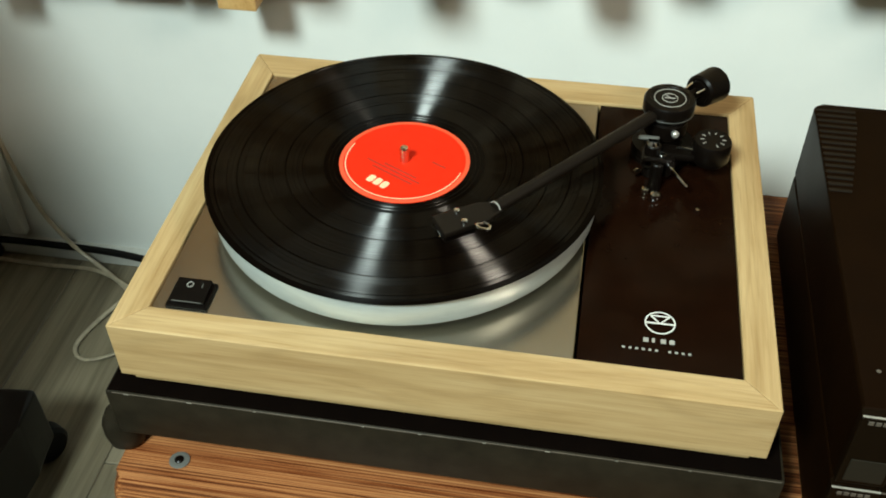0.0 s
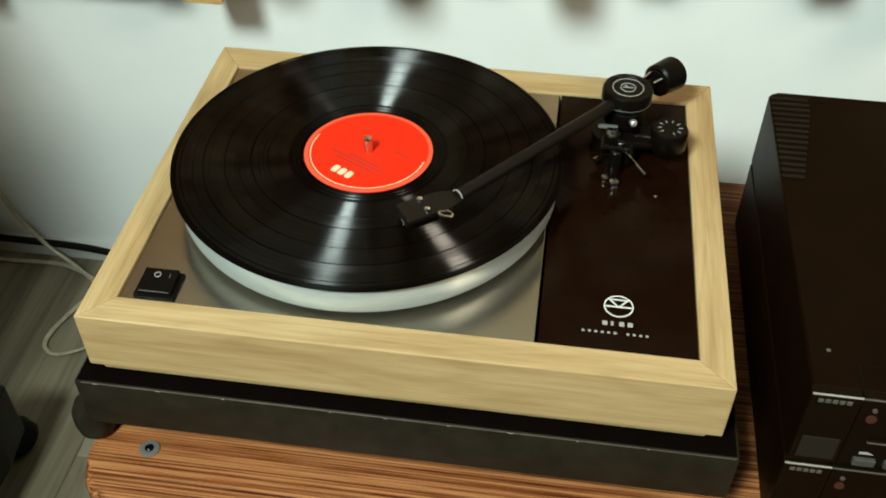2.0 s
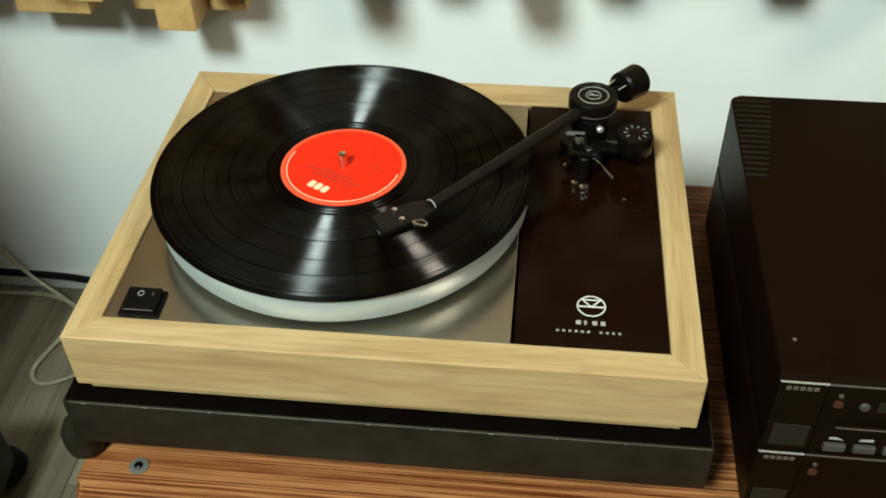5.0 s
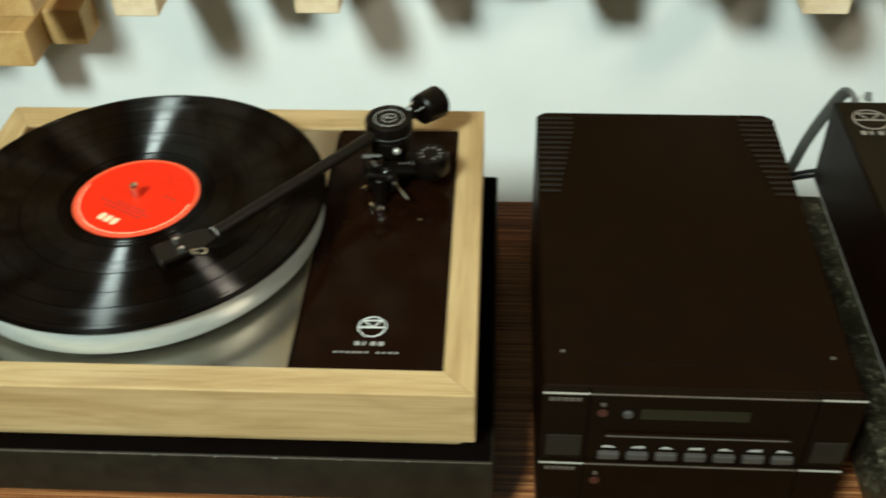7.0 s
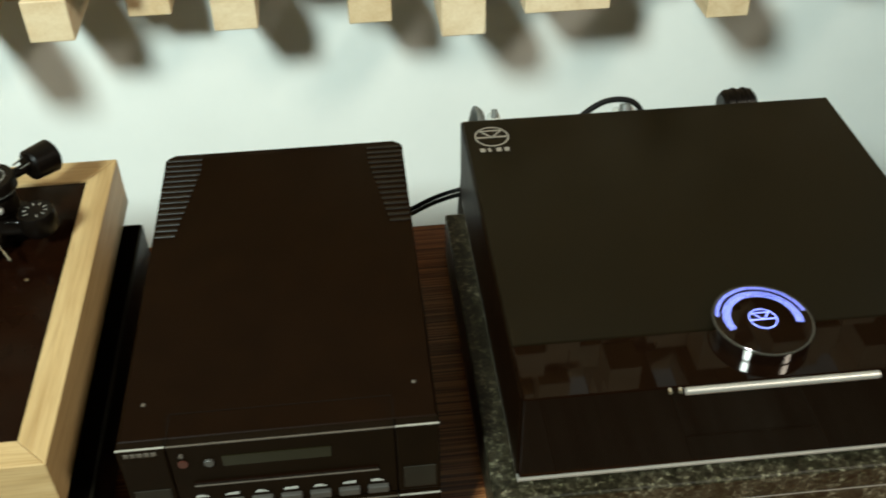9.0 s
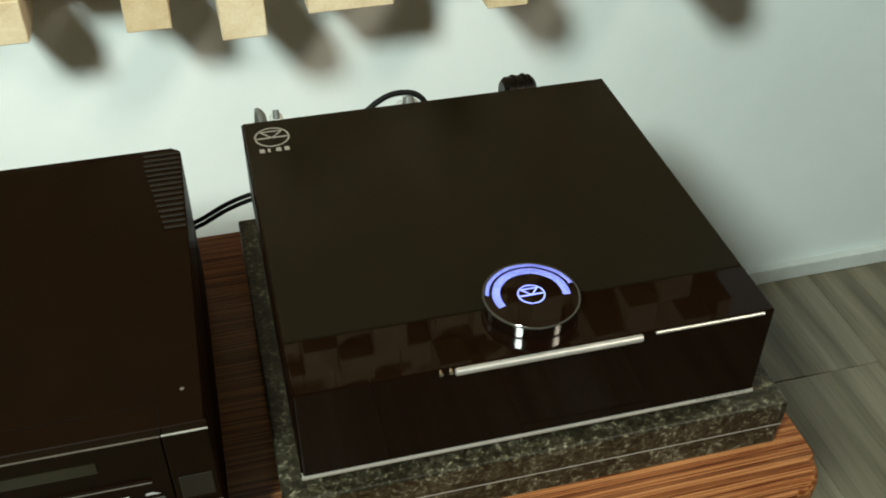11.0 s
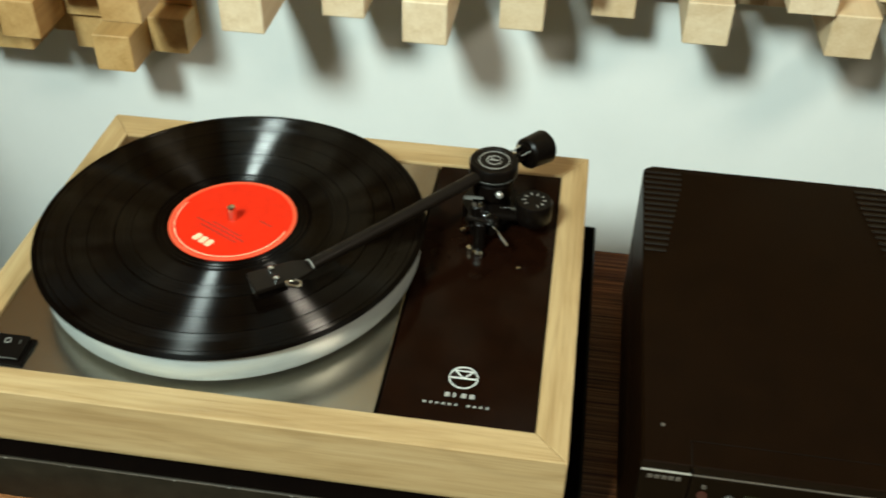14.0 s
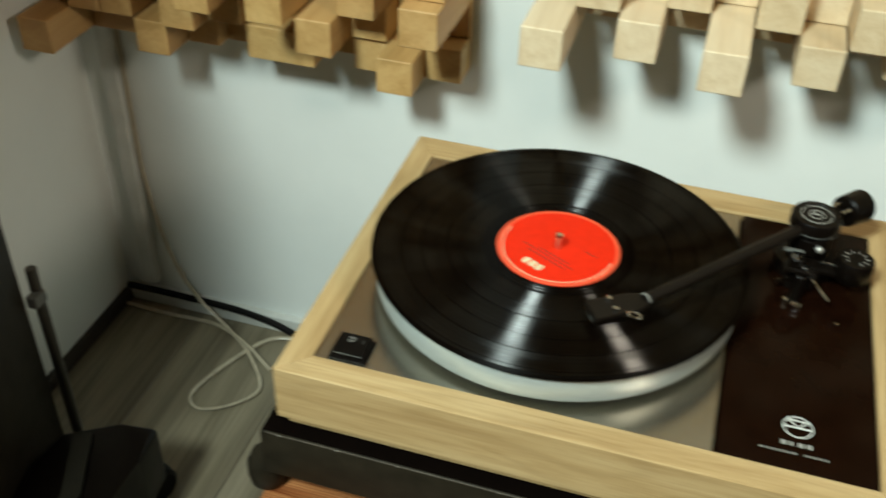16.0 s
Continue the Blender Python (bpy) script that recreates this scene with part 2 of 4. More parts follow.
M_DULLRED = paint("dull_red_button", (0.055, 0.016, 0.010), 0.4)
M_TUBE = paint("dull_tube", (0.055, 0.050, 0.040), 0.4, 0.3)
M_BAR = paint("satin_metal", (0.52, 0.50, 0.46), 0.42, 0.7)
M_MARK = paint("engraved_mark", (0.34, 0.33, 0.30), 0.5)
M_DIALSIDE = paint("dial_metal", (0.62, 0.60, 0.58), 0.12, 1.0)
M_CHEEK = paint("cheek_grey", (0.014, 0.012, 0.008), 0.45, spec=0.2)
M_RED_LT = paint("label_rim_ink", (0.80, 0.085, 0.03), 0.55, vary=0.06)
M_GLOSS = paint("black_glass", (0.0056, 0.0022, 0.0010), 0.03, vary=0.1, spec=0.13)
M_SATIN = paint("black_anodised", (0.0062, 0.0042, 0.0016), 0.30, vary=0.08, scale=25, spec=0.13)
M_BUTTON = paint("button_grey", (0.050, 0.046, 0.040), 0.4, vary=0.15)
M_EDGE = paint("dull_edge", (0.085, 0.070, 0.055), 0.45, vary=0.3, scale=30)
M_CHIP = paint("worn_edge_chip", (0.30, 0.28, 0.24), 0.6, vary=0.3)
M_DISPLAY = paint("display_window", (0.010, 0.0085, 0.003), 0.15, vary=0.1)
M_LED = emitter("led_light", (0.24, 0.29, 1.0), 1.5)


def brushed(name, col, rough, aniso, radial):
    m, nt, b = base_material(name, rough, 1.0)
    v = coords(nt, (3, 900, 900) if not radial else (60, 60, 400))
    f = noise_tex(nt, v, 1.0, 4)
    nt.links.new(ramp(nt, f, [(0.3, tuple(c * 0.9 for c in col)), (0.7, col)]), b.inputs["Base Color"])
    b.inputs["Metallic"].default_value = 0.55 if radial else 1.0
    b.inputs["Anisotropic"].default_value = aniso
    b.inputs["Anisotropic Rotation"].default_value = 0.25
    tg = nt.nodes.new("ShaderNodeTangent")
    tg.direction_type, tg.axis = "RADIAL", "Z" if radial else "Y"
    nt.links.new(tg.outputs[0], b.inputs["Tangent"])
    bump(nt, b, f, 0.05, 0.0002)
    return m


M_STEEL = brushed("brushed_steel", (0.40, 0.36, 0.295), 0.23, 0.5, False)
M_ALU = brushed("turned_aluminium", (0.60, 0.66, 0.65), 0.40, 0.2, True)


def vinyl(name, rough, grooves, spread=0.15, stretch=0.66):
    """Black vinyl; grooves: how much light the sloping groove walls throw back."""
    m, nt, b = base_material(name, rough, 0.0, 0.035)
    b.inputs["Base Color"].default_value = (0.0016, 0.0008, 0.0004, 1)
    if not grooves:
        return m
    tc = nt.nodes.new("ShaderNodeTexCoord")
    flat = nt.nodes.new("ShaderNodeVectorMath")
    flat.operation = "MULTIPLY"
    flat.inputs[1].default_value = (1, 1, 0)
    nt.links.new(tc.outputs["Object"], flat.inputs[0])
    ln = nt.nodes.new("ShaderNodeVectorMath")
    ln.operation = "LENGTH"
    nt.links.new(flat.outputs[0], ln.inputs[0])
    unit = nt.nodes.new("ShaderNodeVectorMath")
    unit.operation = "NORMALIZE"
    nt.links.new(flat.outputs[0], unit.inputs[0])
    n = nt.nodes.new("ShaderNodeTexNoise")
    n.noise_dimensions = "1D"
    n.inputs["Scale"].default_value = 700
    n.inputs["Detail"].default_value = 5
    nt.links.new(ln.outputs["Value"], n.inputs["W"])
    level = nt.nodes.new("ShaderNodeMapRange")
    level.inputs["From Min"].default_value, level.inputs["From Max"].default_value = 0.30, 0.70
    level.inputs["To Min"].default_value, level.inputs["To Max"].default_value = grooves * 0.6, grooves * 1.35
    nt.links.new(n.outputs["Fac"], level.inputs[0])
    along = nt.nodes.new("ShaderNodeVectorMath")
    along.operation = "CROSS_PRODUCT"
    along.inputs[0].default_value = (0, 0, 1)
    nt.links.new(unit.outputs[0], along.inputs[1])
    glosses = []
    for sign in (-1, 1):
        sc = nt.nodes.new("ShaderNodeVectorMath")
        sc.operation = "SCALE"
        sc.inputs["Scale"].default_value = 1.06 * sign
        nt.links.new(unit.outputs[0], sc.inputs[0])
        add = nt.nodes.new("ShaderNodeVectorMath")
        add.operation = "ADD"
        add.inputs[1].default_value = (0, 0, 1)
        nt.links.new(sc.outputs[0], add.inputs[0])
        nm = nt.nodes.new("ShaderNodeVectorMath")
        nm.operation = "NORMALIZE"
        nt.links.new(add.outputs[0], nm.inputs[0])
        g = nt.nodes.new("ShaderNodeBsdfAnisotropic")
        g.inputs["Roughness"].default_value = spread
        g.inputs["Anisotropy"].default_value = stretch
        nt.links.new(along.outputs[0], g.inputs["Tangent"])
        nt.links.new(level.outputs[0], g.inputs["Color"])
        nt.links.new(nm.outputs[0], g.inputs["Normal"])
        glosses.append(g)
    a1 = nt.nodes.new("ShaderNodeAddShader")
    a2 = nt.nodes.new("ShaderNodeAddShader")
    nt.links.new(glosses[0].outputs[0], a1.inputs[0])
    nt.links.new(glosses[1].outputs[0], a1.inputs[1])
    nt.links.new(a1.outputs[0], a2.inputs[0])
    nt.links.new(b.outputs[0], a2.inputs[1])
    nt.links.new(a2.outputs[0], nt.nodes["Material Output"].inputs["Surface"])
    return m


M_VINYL = vinyl("vinyl_grooves", 0.10, 0.0105, 0.16, 0.45)
M_VINYL_SOFT = vinyl("vinyl_soft_grooves", 0.10, 0.0092, 0.185, 0.42)
M_VINYL_WIDE = vinyl("vinyl_loud_grooves", 0.10, 0.0100, 0.23, 0.36)
M_VINYL_GAP = vinyl("vinyl_smooth", 0.10, 0.0012, 0.30, 0.2)


def granite():
    m, nt, b = base_material("granite", 0.42, 0.0, 0.35)
    v = coords(nt)
    f = noise_tex(nt, v, 210, 8, 0.7, 0.6)
    f2 = noise_tex(nt, v, 40, 5, 0.6, 1.5)
    c1 = ramp(nt, f, [(0.40, (0.016, 0.0115, 0.006)), (0.55, (0.058, 0.049, 0.029)), (0.68, (0.32, 0.29, 0.20))])
    c2 = ramp(nt, f2, [(0.42, (0.36, 0.36, 0.30)), (0.6, (1.0, 1.0, 1.0))])
    nt.links.new(mix(nt, 1.0, c1, c2, "MULTIPLY"), b.inputs["Base Color"])
    return m


M_GRANITE = granite()

# ---- the room ----
FLOOR_Z, WALL_Y, WALL_X = 0.0, 0.640, -0.607
TABLE_Z = 0.46


def structure(name, bm, material, label):
    return tagged(part(name, bm, material), label, name.split("_")[0], kind="structure")


floor = structure("floor", box(-0.9, 3.4, -3.0, 0.80, -0.12, -0.008), M_RUBBER, "grey-beige wood laminate floor of long planks")
structure("wall_back", box(-0.80, 3.4, WALL_Y, WALL_Y + 0.12, -0.008, 2.6), M_WALL, "white painted plaster wall behind the audio bench")
structure("wall_left", box(WALL_X - 0.12, WALL_X, -3.0, WALL_Y, -0.008, 2.6), M_WALL, "white painted plaster side wall in shade")
structure("wall_right", box(3.2, 3.32, -3.0, WALL_Y, -0.008, 2.6), M_WALL_BOUNCE, "unseen plain brown wall closing the room, coloured to warm the bounced light")
structure("wall_front", box(WALL_X, 3.2, -3.0, -2.88, -0.008, 2.6), M_WALL_BOUNCE, "unseen plain brown wall closing the room, coloured to warm the bounced light")
structure("ceiling", box(-0.9, 3.4, -3.0, 0.80, 2.6, 2.7), M_CEIL_BOUNCE, "unseen plain beige ceiling, coloured to warm the bounced light")
structure("baseboard_back", box(WALL_X + 0.012, 3.2, WALL_Y - 0.014, WALL_Y, 0.0, 0.030, 0.002), M_TRIM, "low off-white skirting board along the wall")
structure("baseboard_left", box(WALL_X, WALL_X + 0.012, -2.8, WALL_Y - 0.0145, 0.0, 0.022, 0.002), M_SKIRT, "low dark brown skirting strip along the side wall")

# ---- the bench ----


def table():
    t = thing("audio_bench", 0, 0, 0, "low bench with reddish striped veneer top and rounded corners", "bench")
    x0, x1, y0, y1, r = -0.017, 1.165, -0.056, 0.387, 0.035
    pts = []
    for cx, cy, a0 in ((x1 - r, y0 + r, 270), (x1 - r, y1 - r, 0), (x0 + r, y1 - r, 90), (x0 + r, y0 + r, 180)):
        for k in range(9):
            a = radians(a0 + 90 * k / 8)
            pts.append((cx + r * math.cos(a), cy + r * math.sin(a)))
    bm = prism(pts, TABLE_Z - 0.03, TABLE_Z)
    bmesh.ops.bevel(bm, geom=[e for e in bm.edges if abs(e.verts[0].co.z - e.verts[1].co.z) < 1e-6], offset=0.007, segments=4, profile=0.5, affect="EDGES")
    part("tabletop", bm, M_ROSE, t, smooth=True)
    for x in (0.05, 1.09):
        for y in (0.0, 0.335):
            part("leg", box(x - 0.025, x + 0.025, y - 0.025, y + 0.025, 0, TABLE_Z - 0.03, 0.004), M_ROSE, t)
    m = Matrix.Translation((0.028, -0.006, TABLE_Z))
    part("washer", lathe([(0.0030, 0.0005), (0.0074, 0.0005), (0.0078, 0.0012), (0.0060, 0.0016), (0.0030, 0.0016)], 32, m), M_GREY, t, "grey screw washer")
    part("screw", lathe([(0.0034, 0.001), (0.0034, 0.0026), (0.0022, 0.0034), (0, 0.0034)], 20, m), M_BLACK, t, "small dark screw head")
    return t


table()

# ---- the platform under the record player ----


def platform():
    z0, z1 = 0.4925, 0.540
    t = thing("isolation_platform", 0, 0, 0, "black lacquered platform on round feet under the record player", "platform")
    part("board", box(-0.0118, 0.4585, -0.0095, 0.3245, z0, z1, 0.0022, 3), M_BLACKWOOD, t, smooth=True)
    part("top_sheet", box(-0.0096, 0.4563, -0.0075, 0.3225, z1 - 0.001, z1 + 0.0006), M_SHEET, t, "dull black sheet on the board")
    part("worn_edge", box(-0.006, 0.456, -0.0092, -0.0080, z1 - 0.0009, z1 - 0.0005), M_EDGE, t, "rubbed front edge")
    rng = random.Random(8)
    for k in range(9):
        x, w = -0.004 + 0.05 * k + rng.uniform(0, 0.03), rng.uniform(0.001, 0.004)
        part("chip", box(x, x + w, -0.0094, -0.0080, z1 - 0.0011, z1 - 0.0005), M_CHIP, t, "pale chip in the lacquer")
    for x, y, k in ((-0.0185, 0.0085, 0.64), (0.435, 0.040, 1.0), (0.010, 0.290, 1.0), (0.435, 0.290, 1.0)):
        m = Matrix.Translation((x, y, TABLE_Z))
        prof = [(0.018, 0), (0.0225, 0.004), (0.0250, 0.014), (0.0245, 0.024), (0.0205, 0.030), (0.018, 0.0335)]
        part("foot", lathe([(r * k, z) for r, z in prof], 32, m), M_BLACKWOOD, t, smooth=True)
    return t


platform()

# ---- the record player ----
CX, CY = 0.1729, 0.1717


def record_player():
    t = thing("record_player", 0, 0, 0, "oak-framed record player with steel top plate and black tonearm", "record player")
    W, D, zt, zb = 0.445, 0.345, 0.600, 0.5505
    a, ab = 0.0225, 0.030

    def rail(points, mat):
        bm = prism(points, zb, zt)
        bmesh.ops.bevel(bm, geom=bm.edges[:], offset=0.0009, segments=2, profile=0.5, affect="EDGES")
        part("plinth_rail", bm, mat, t)
    rail([(0, 0), (W, 0), (W - a, a), (a, a)], M_OAK)
    rail([(0, D), (a, D - ab), (W - a, D - ab), (W, D)], M_OAK)
    rail([(0, 0), (a, a), (a, D - ab), (0, D)], M_OAK_Y)
    rail([(W, 0), (W, D), (W - a, D - ab), (W - a, a)], M_OAK_Y)
    part("base_board", box(0.008, W - 0.010, 0.0035, D - 0.008, 0.5438, 0.5510, 0.001), M_OAK, t, "oak base strip set back under the frame")
    for x in (0.035, W - 0.035):
        for y in (0.04, 0.30):
            part("foot", lathe([(0.014, 0.540), (0.016, 0.542), (0.016, 0.547)], 24, Matrix.Translation((x, y, 0))), M_RUBBER, t)
    zp = 0.5978
    part("top_plate", box(a + 0.0004, 0.3135, a + 0.0004, D - ab - 0.0004, zp - 0.004, zp, 0.0006), M_STEEL, t, "brushed steel top plate")
    part("armboard", box(0.3155, W - a - 0.0004, a + 0.0004, D - ab - 0.0004, zp - 0.006, zp + 0.0002, 0.0006), M_ARMBOARD, t, "glossy black armboard with pale print")
    part("inner_floor", box(a, W - a, a, D - ab, 0.556, 0.560), M_RUBBER, t)
    # platter
    m = Matrix.Translation((CX, CY, 0))
    part("inner_platter", lathe([(0.070, zp), (0.070, 0.6045)], 48, m), M_BLACK, t)
    pl = part("platter", lathe([(0.060, 0.6036), (0.1436, 0.6036), (0.1454, 0.6046), (0.1460, 0.6062), (0.1460, 0.6240), (0.1450, 0.6258), (0.02, 0.6258)], 128, None), M_ALU, t, "machined aluminium platter", True)
    pl.matrix_local = m
    part("mat", ring(0.006, 0.1440, 0.6258, 0.6278, 96, m), M_FELT, t, "black felt mat")
    part("spindle", lathe([(0.0036, 0.622), (0.0036, 0.6405), (0.0030, 0.6425), (0.0012, 0.6435), (0, 0.6435)], 24, m), M_STEELPIN, t, "polished steel spindle", True)
    # rocker switch
    sx, sy = 0.0475, 0.0385
    sw = part("switch", box(sx - 0.0150, sx + 0.0150, sy - 0.0128, sy + 0.0128, zp, zp + 0.0022, 0.0008), M_BLACK, t, "black rocker switch")
    part("rocker", prism([(-0.0105, 0.0), (0.0105, 0.0), (0.0105, 0.0048), (-0.0105, 0.0024)], -0.0122, 0.0122, None,
                         Matrix.Translation((sx, sy, zp + 0.002)) @ Matrix(((0, 0, 1, 0), (1, 0, 0, 0), (0, 1, 0, 0), (0, 0, 0, 1)))), M_BLACK, sw)
    tilt = Matrix.Translation((sx, sy, zp + 0.0057)) @ Matrix.Rotation(math.atan(0.0024 / 0.021), 4, "X")
    part("switch_mark", ring(0.0019, 0.0024, 0, 0.0003, 24, tilt @ Matrix.Translation((-0.002, 0.0050, 0))), M_MARK, sw)
    for x0, x1, y0, y1 in ((0.0068, 0.0073, 0.0030, 0.0065), (-0.0105, 0.0105, -0.0104, -0.0098)):
        bm = box(x0, x1, y0, y1, 0, 0.0003)
        bm.transform(tilt)
        part("switch_mark", bm, M_GREY, sw)
    # printed mark on the armboard
    z = zp + 0.0003
    emblem("armboard_mark", t, Matrix.Translation((0.3690, 0.0650, z)), 0.0103, M_WHITE)
    bm = None
    for k in range(4):
        bm = letter_bar(bm, 0.3582 + k * 0.0057, 0.3582 + k * 0.0057 + 0.0044, 0.0464, 0.0502, z, k)
    part("armboard_print", bm, M_MARK, t)
    bm = None
    for k in range(11):
        if k != 6:
            x = 0.3445 + k * 0.0043
            bm = box(x, x + 0.0019, 0.0388, 0.0405, z, z + 0.0002, bm=bm)
    part("armboard_print", bm, M_MARK, t)
    tonearm(t, zp)
    return t


def letter_bar(bm, x0, x1, y0, y1, z, k):
    """One plain printed bar."""
    w = (x1 - x0) * (0.42 if k == 1 else 0.78)
    return box(x0, x0 + w, y0, y1, z, z + 0.0002, bm=bm)


def emblem(name, parent, m, r, mat):
    """A circle crossed by a bar with a V above it."""
    bm = ring(r * 0.91, r, 0, 0.0002, 40, m)
    own = box(-r * 0.88, r * 0.88, -r * 0.12, r * 0.0, 0, 0.0002)
    for s in (-1, 1):
        own = prism([(0, -r * 0.02), (s * r * 0.12, -r * 0.02), (s * r * 0.67, r * 0.58), (s * r * 0.56, r * 0.62)], 0, 0.0002, own)
    own = box(-r * 0.62, r * 0.62, r * 0.55, r * 0.65, 0, 0.0002, bm=own)
    own.transform(m)
    bm = join(bm, own)
    return part(name, bm, mat, parent)


def tonearm(t, zp):
    px, py = 0.3670, 0.2545
    d = Vector((0.2222 - px, 0.0850 - py, 0)).normalized()
    n = Vector((-d.y, d.x, 0))
    zt = 0.6435
    P = Vector((px, py, 0))

    def at(along, side, z):
        v = P + d * along + n * side
        return (v.x, v.y, z)
    arm = part("tonearm", rod(at(0.010, 0, zt), at(0.1830, 0, zt - 0.003), 0.0050, 0.0045, 24), M_ARM, t, "matt black tonearm tube", True)
    m = Matrix.Translation(P)
    part("arm_base", lathe([(0.024, zp), (0.024, zp + 0.004), (0.020, zp + 0.006), (0.015, zp + 0.008), (0.014, 0.620), (0.0165, 0.622), (0.0165, 0.634), (0.013, 0.636)], 40, m), M_BLACK, t, "black turned arm base", True)
    hub = part("bearing_housing", lathe([(0.0135, 0.630), (0.0145, 0.634), (0.0185, 0.640), (0.0200, 0.642), (0.0200, 0.6505), (0.0190, 0.6520), (0.0150, 0.6522), (0.0145, 0.6515), (0.0, 0.6515)], 48, m), M_BLACK, t, "round black bearing housing", True)
    part("hub_ring", ring(0.0118, 0.0124, 0.6515, 0.6519, 48, m), M_MARK, hub)
    part("hub_ring", ring(0.0056, 0.0062, 0.6515, 0.6519, 40, m), M_MARK, hub)
    part("hub_ring", ring(0.0196, 0.0201, 0.6415, 0.6422, 48, m), M_GREY, hub)
    part("hub_mark", box(px - 0.0042, px + 0.0042, py - 0.0004, py + 0.0004, 0.6515, 0.6519), M_MARK, hub)
    part("hub_mark", prism([(px - 0.003, py + 0.003), (px - 0.002, py + 0.003), (px + 0.0012, py), (px + 0.0002, py)], 0.6515, 0.6519), M_MARK, hub)
    part("side_screw", rod((px + 0.0060, py - 0.0150, 0.6300), (px + 0.0078, py - 0.0195, 0.6305), 0.0028, None, 20, 0.0010), M_BAR, hub, "bright screw on the housing")
    # stub and counterweight
    part("rear_stub", rod(at(-0.014, 0, zt - 0.001), at(-0.050, 0, zt - 0.003), 0.0042, None, 16), M_BLACK, arm)
    part("counterweight", rod(at(-0.036, 0, zt - 0.002), at(-0.060, 0, zt - 0.004), 0.0132, 0.0142, 36, 0.0018), M_BLACK, arm, "round black counterweight", True)
    part("weight_ring", rod(at(-0.0350, 0, zt - 0.002), at(-0.0360, 0, zt - 0.002), 0.0095, None, 28), M_BLACK, arm)
    for s in (-1, 1):
        part("weight_screw", rod(at(-0.026, 0.005 * s, zt + 0.003), at(-0.036, 0.006 * s, zt + 0.004), 0.0010, None, 8), M_CHROME, arm)
    # headshell and cartridge
    hs = Matrix.Translation(at(0.1818, 0, zt - 0.0035)) @ Matrix(((d.x, n.x, 0, 0), (d.y, n.y, 0, 0), (0, 0, 1, 0), (0, 0, 0, 1))) @ Matrix.Rotation(radians(-15), 4, "Z")
    part("collar", rod(at(0.1812, 0, zt - 0.003), at(0.1820, 0, zt - 0.003), 0.0051, 0.0051, 20), M_MARK, arm, smooth=True)
    bm = prism([(-0.002, -0.0055), (0.010, -0.0100), (0.044, -0.0105), (0.044, 0.0110), (0.010, 0.0100), (-0.002, 0.0055)], -0.0025, 0.0015)
    bmesh.ops.bevel(bm, geom=bm.edges[:], offset=0.0008, segments=2, profile=0.5, affect="EDGES")
    bm.transform(hs)
    head = part("headshell", bm, M_ARM, arm, "flat black headshell")
    bm = box(0.019, 0.043, -0.0085, 0.0085, -0.0092, -0.0025, 0.0012)
    bm.transform(hs)
    part("cartridge", bm, M_BLACK, head, "small black pickup cartridge")
    bm = box(0.0430, 0.0434, -0.0020, 0.0026, -0.0072, -0.0062)
    bm.transform(hs)
    part("cartridge_mark", bm, M_GREY, head)
    for sx, sy in ((0.027, -0.0058), (0.027, 0.0062)):
        bm = lathe([(0.0021, 0.0015), (0.0021, 0.0042), (0.0010, 0.0047), (0, 0.0047)], 16, hs @ Matrix.Translation((sx, sy, 0)))
        part("screw", bm, M_CHROME, head, "bright screw")
    bm = cable([(0.014, 0.0090, 0.0), (0.012, 0.0160, 0.001), (0.016, 0.0205, 0.003), (0.022, 0.0190, 0.0055), (0.022, 0.0150, 0.0055), (0.017, 0.0150, 0.004)], 0.0011, 8, 6)
    bm.transform(hs)
    part("finger_lift", bm, M_CHROME, head, "curled bright finger lift", True)
    bm = rod((0.040, 0.0, -0.0088), (0.043, 0.0, -0.0102), 0.0006, 0.0003, 8)
    bm.transform(hs)
    part("stylus", bm, M_STEELPIN, head)
    for k, s in enumerate((-0.006, -0.002, 0.002, 0.006)):
        bm = cable([(0.004, s * 0.5, -0.002), (0.012, s, -0.007), (0.020, s, -0.006)], 0.0005, 6, 4)
        bm.transform(hs)
        part("lead_wire", bm, M_STEELPIN if k % 2 else M_RED_DK, head)
    # arm rest, cueing lift and lever in front of the pivot
    part("side_arm", box(px - 0.006, px + 0.034, py - 0.030, py - 0.016, 0.614, 0.620, 0.002), M_BLACK, t)
    dial = part("bias_dial", lathe([(0.012, 0.612), (0.0148, 0.616), (0.0148, 0.630), (0.0138, 0.632), (0.0, 0.632)], 40, Matrix.Translation((0.4025, 0.2325, 0))), M_BLACK, t, "black bias dial with pale marks", True)
    for k in range(9):
        a = radians(-70 + 36 * k)
        mm = Matrix.Translation((0.4025, 0.2325, 0.632)) @ Matrix.Rotation(a, 4, "Z")
        bm = box(0.0068, 0.0098, -0.0003, 0.0003, 0, 0.0003)
        bm.transform(mm)
        part("dial_mark", bm, M_MARK, dial)
    part("lift_post", rod((0.358, 0.226, zp), (0.358, 0.226, 0.628), 0.0062, None, 20, 0.001), M_BLACK, t, smooth=True)
    part("lift_cap", rod((0.358, 0.226, 0.628), (0.358, 0.226, 0.6315), 0.0052, 0.0044, 20), M_CHROME, t, "bright lift cap", True)
    part("lift_arm", box(0.346, 0.362, 0.227, 0.231, 0.6295, 0.6320, 0.001), M_GREY, t)
    part("base_collar", ring(0.015, 0.0245, 0.6035, 0.611, 40, m), M_BLACK, t, smooth=True)
    part("lift_bridge", box(0.350, 0.376, 0.214, 0.236, 0.611, 0.619, 0.003, 3), M_BLACK, t, smooth=True)
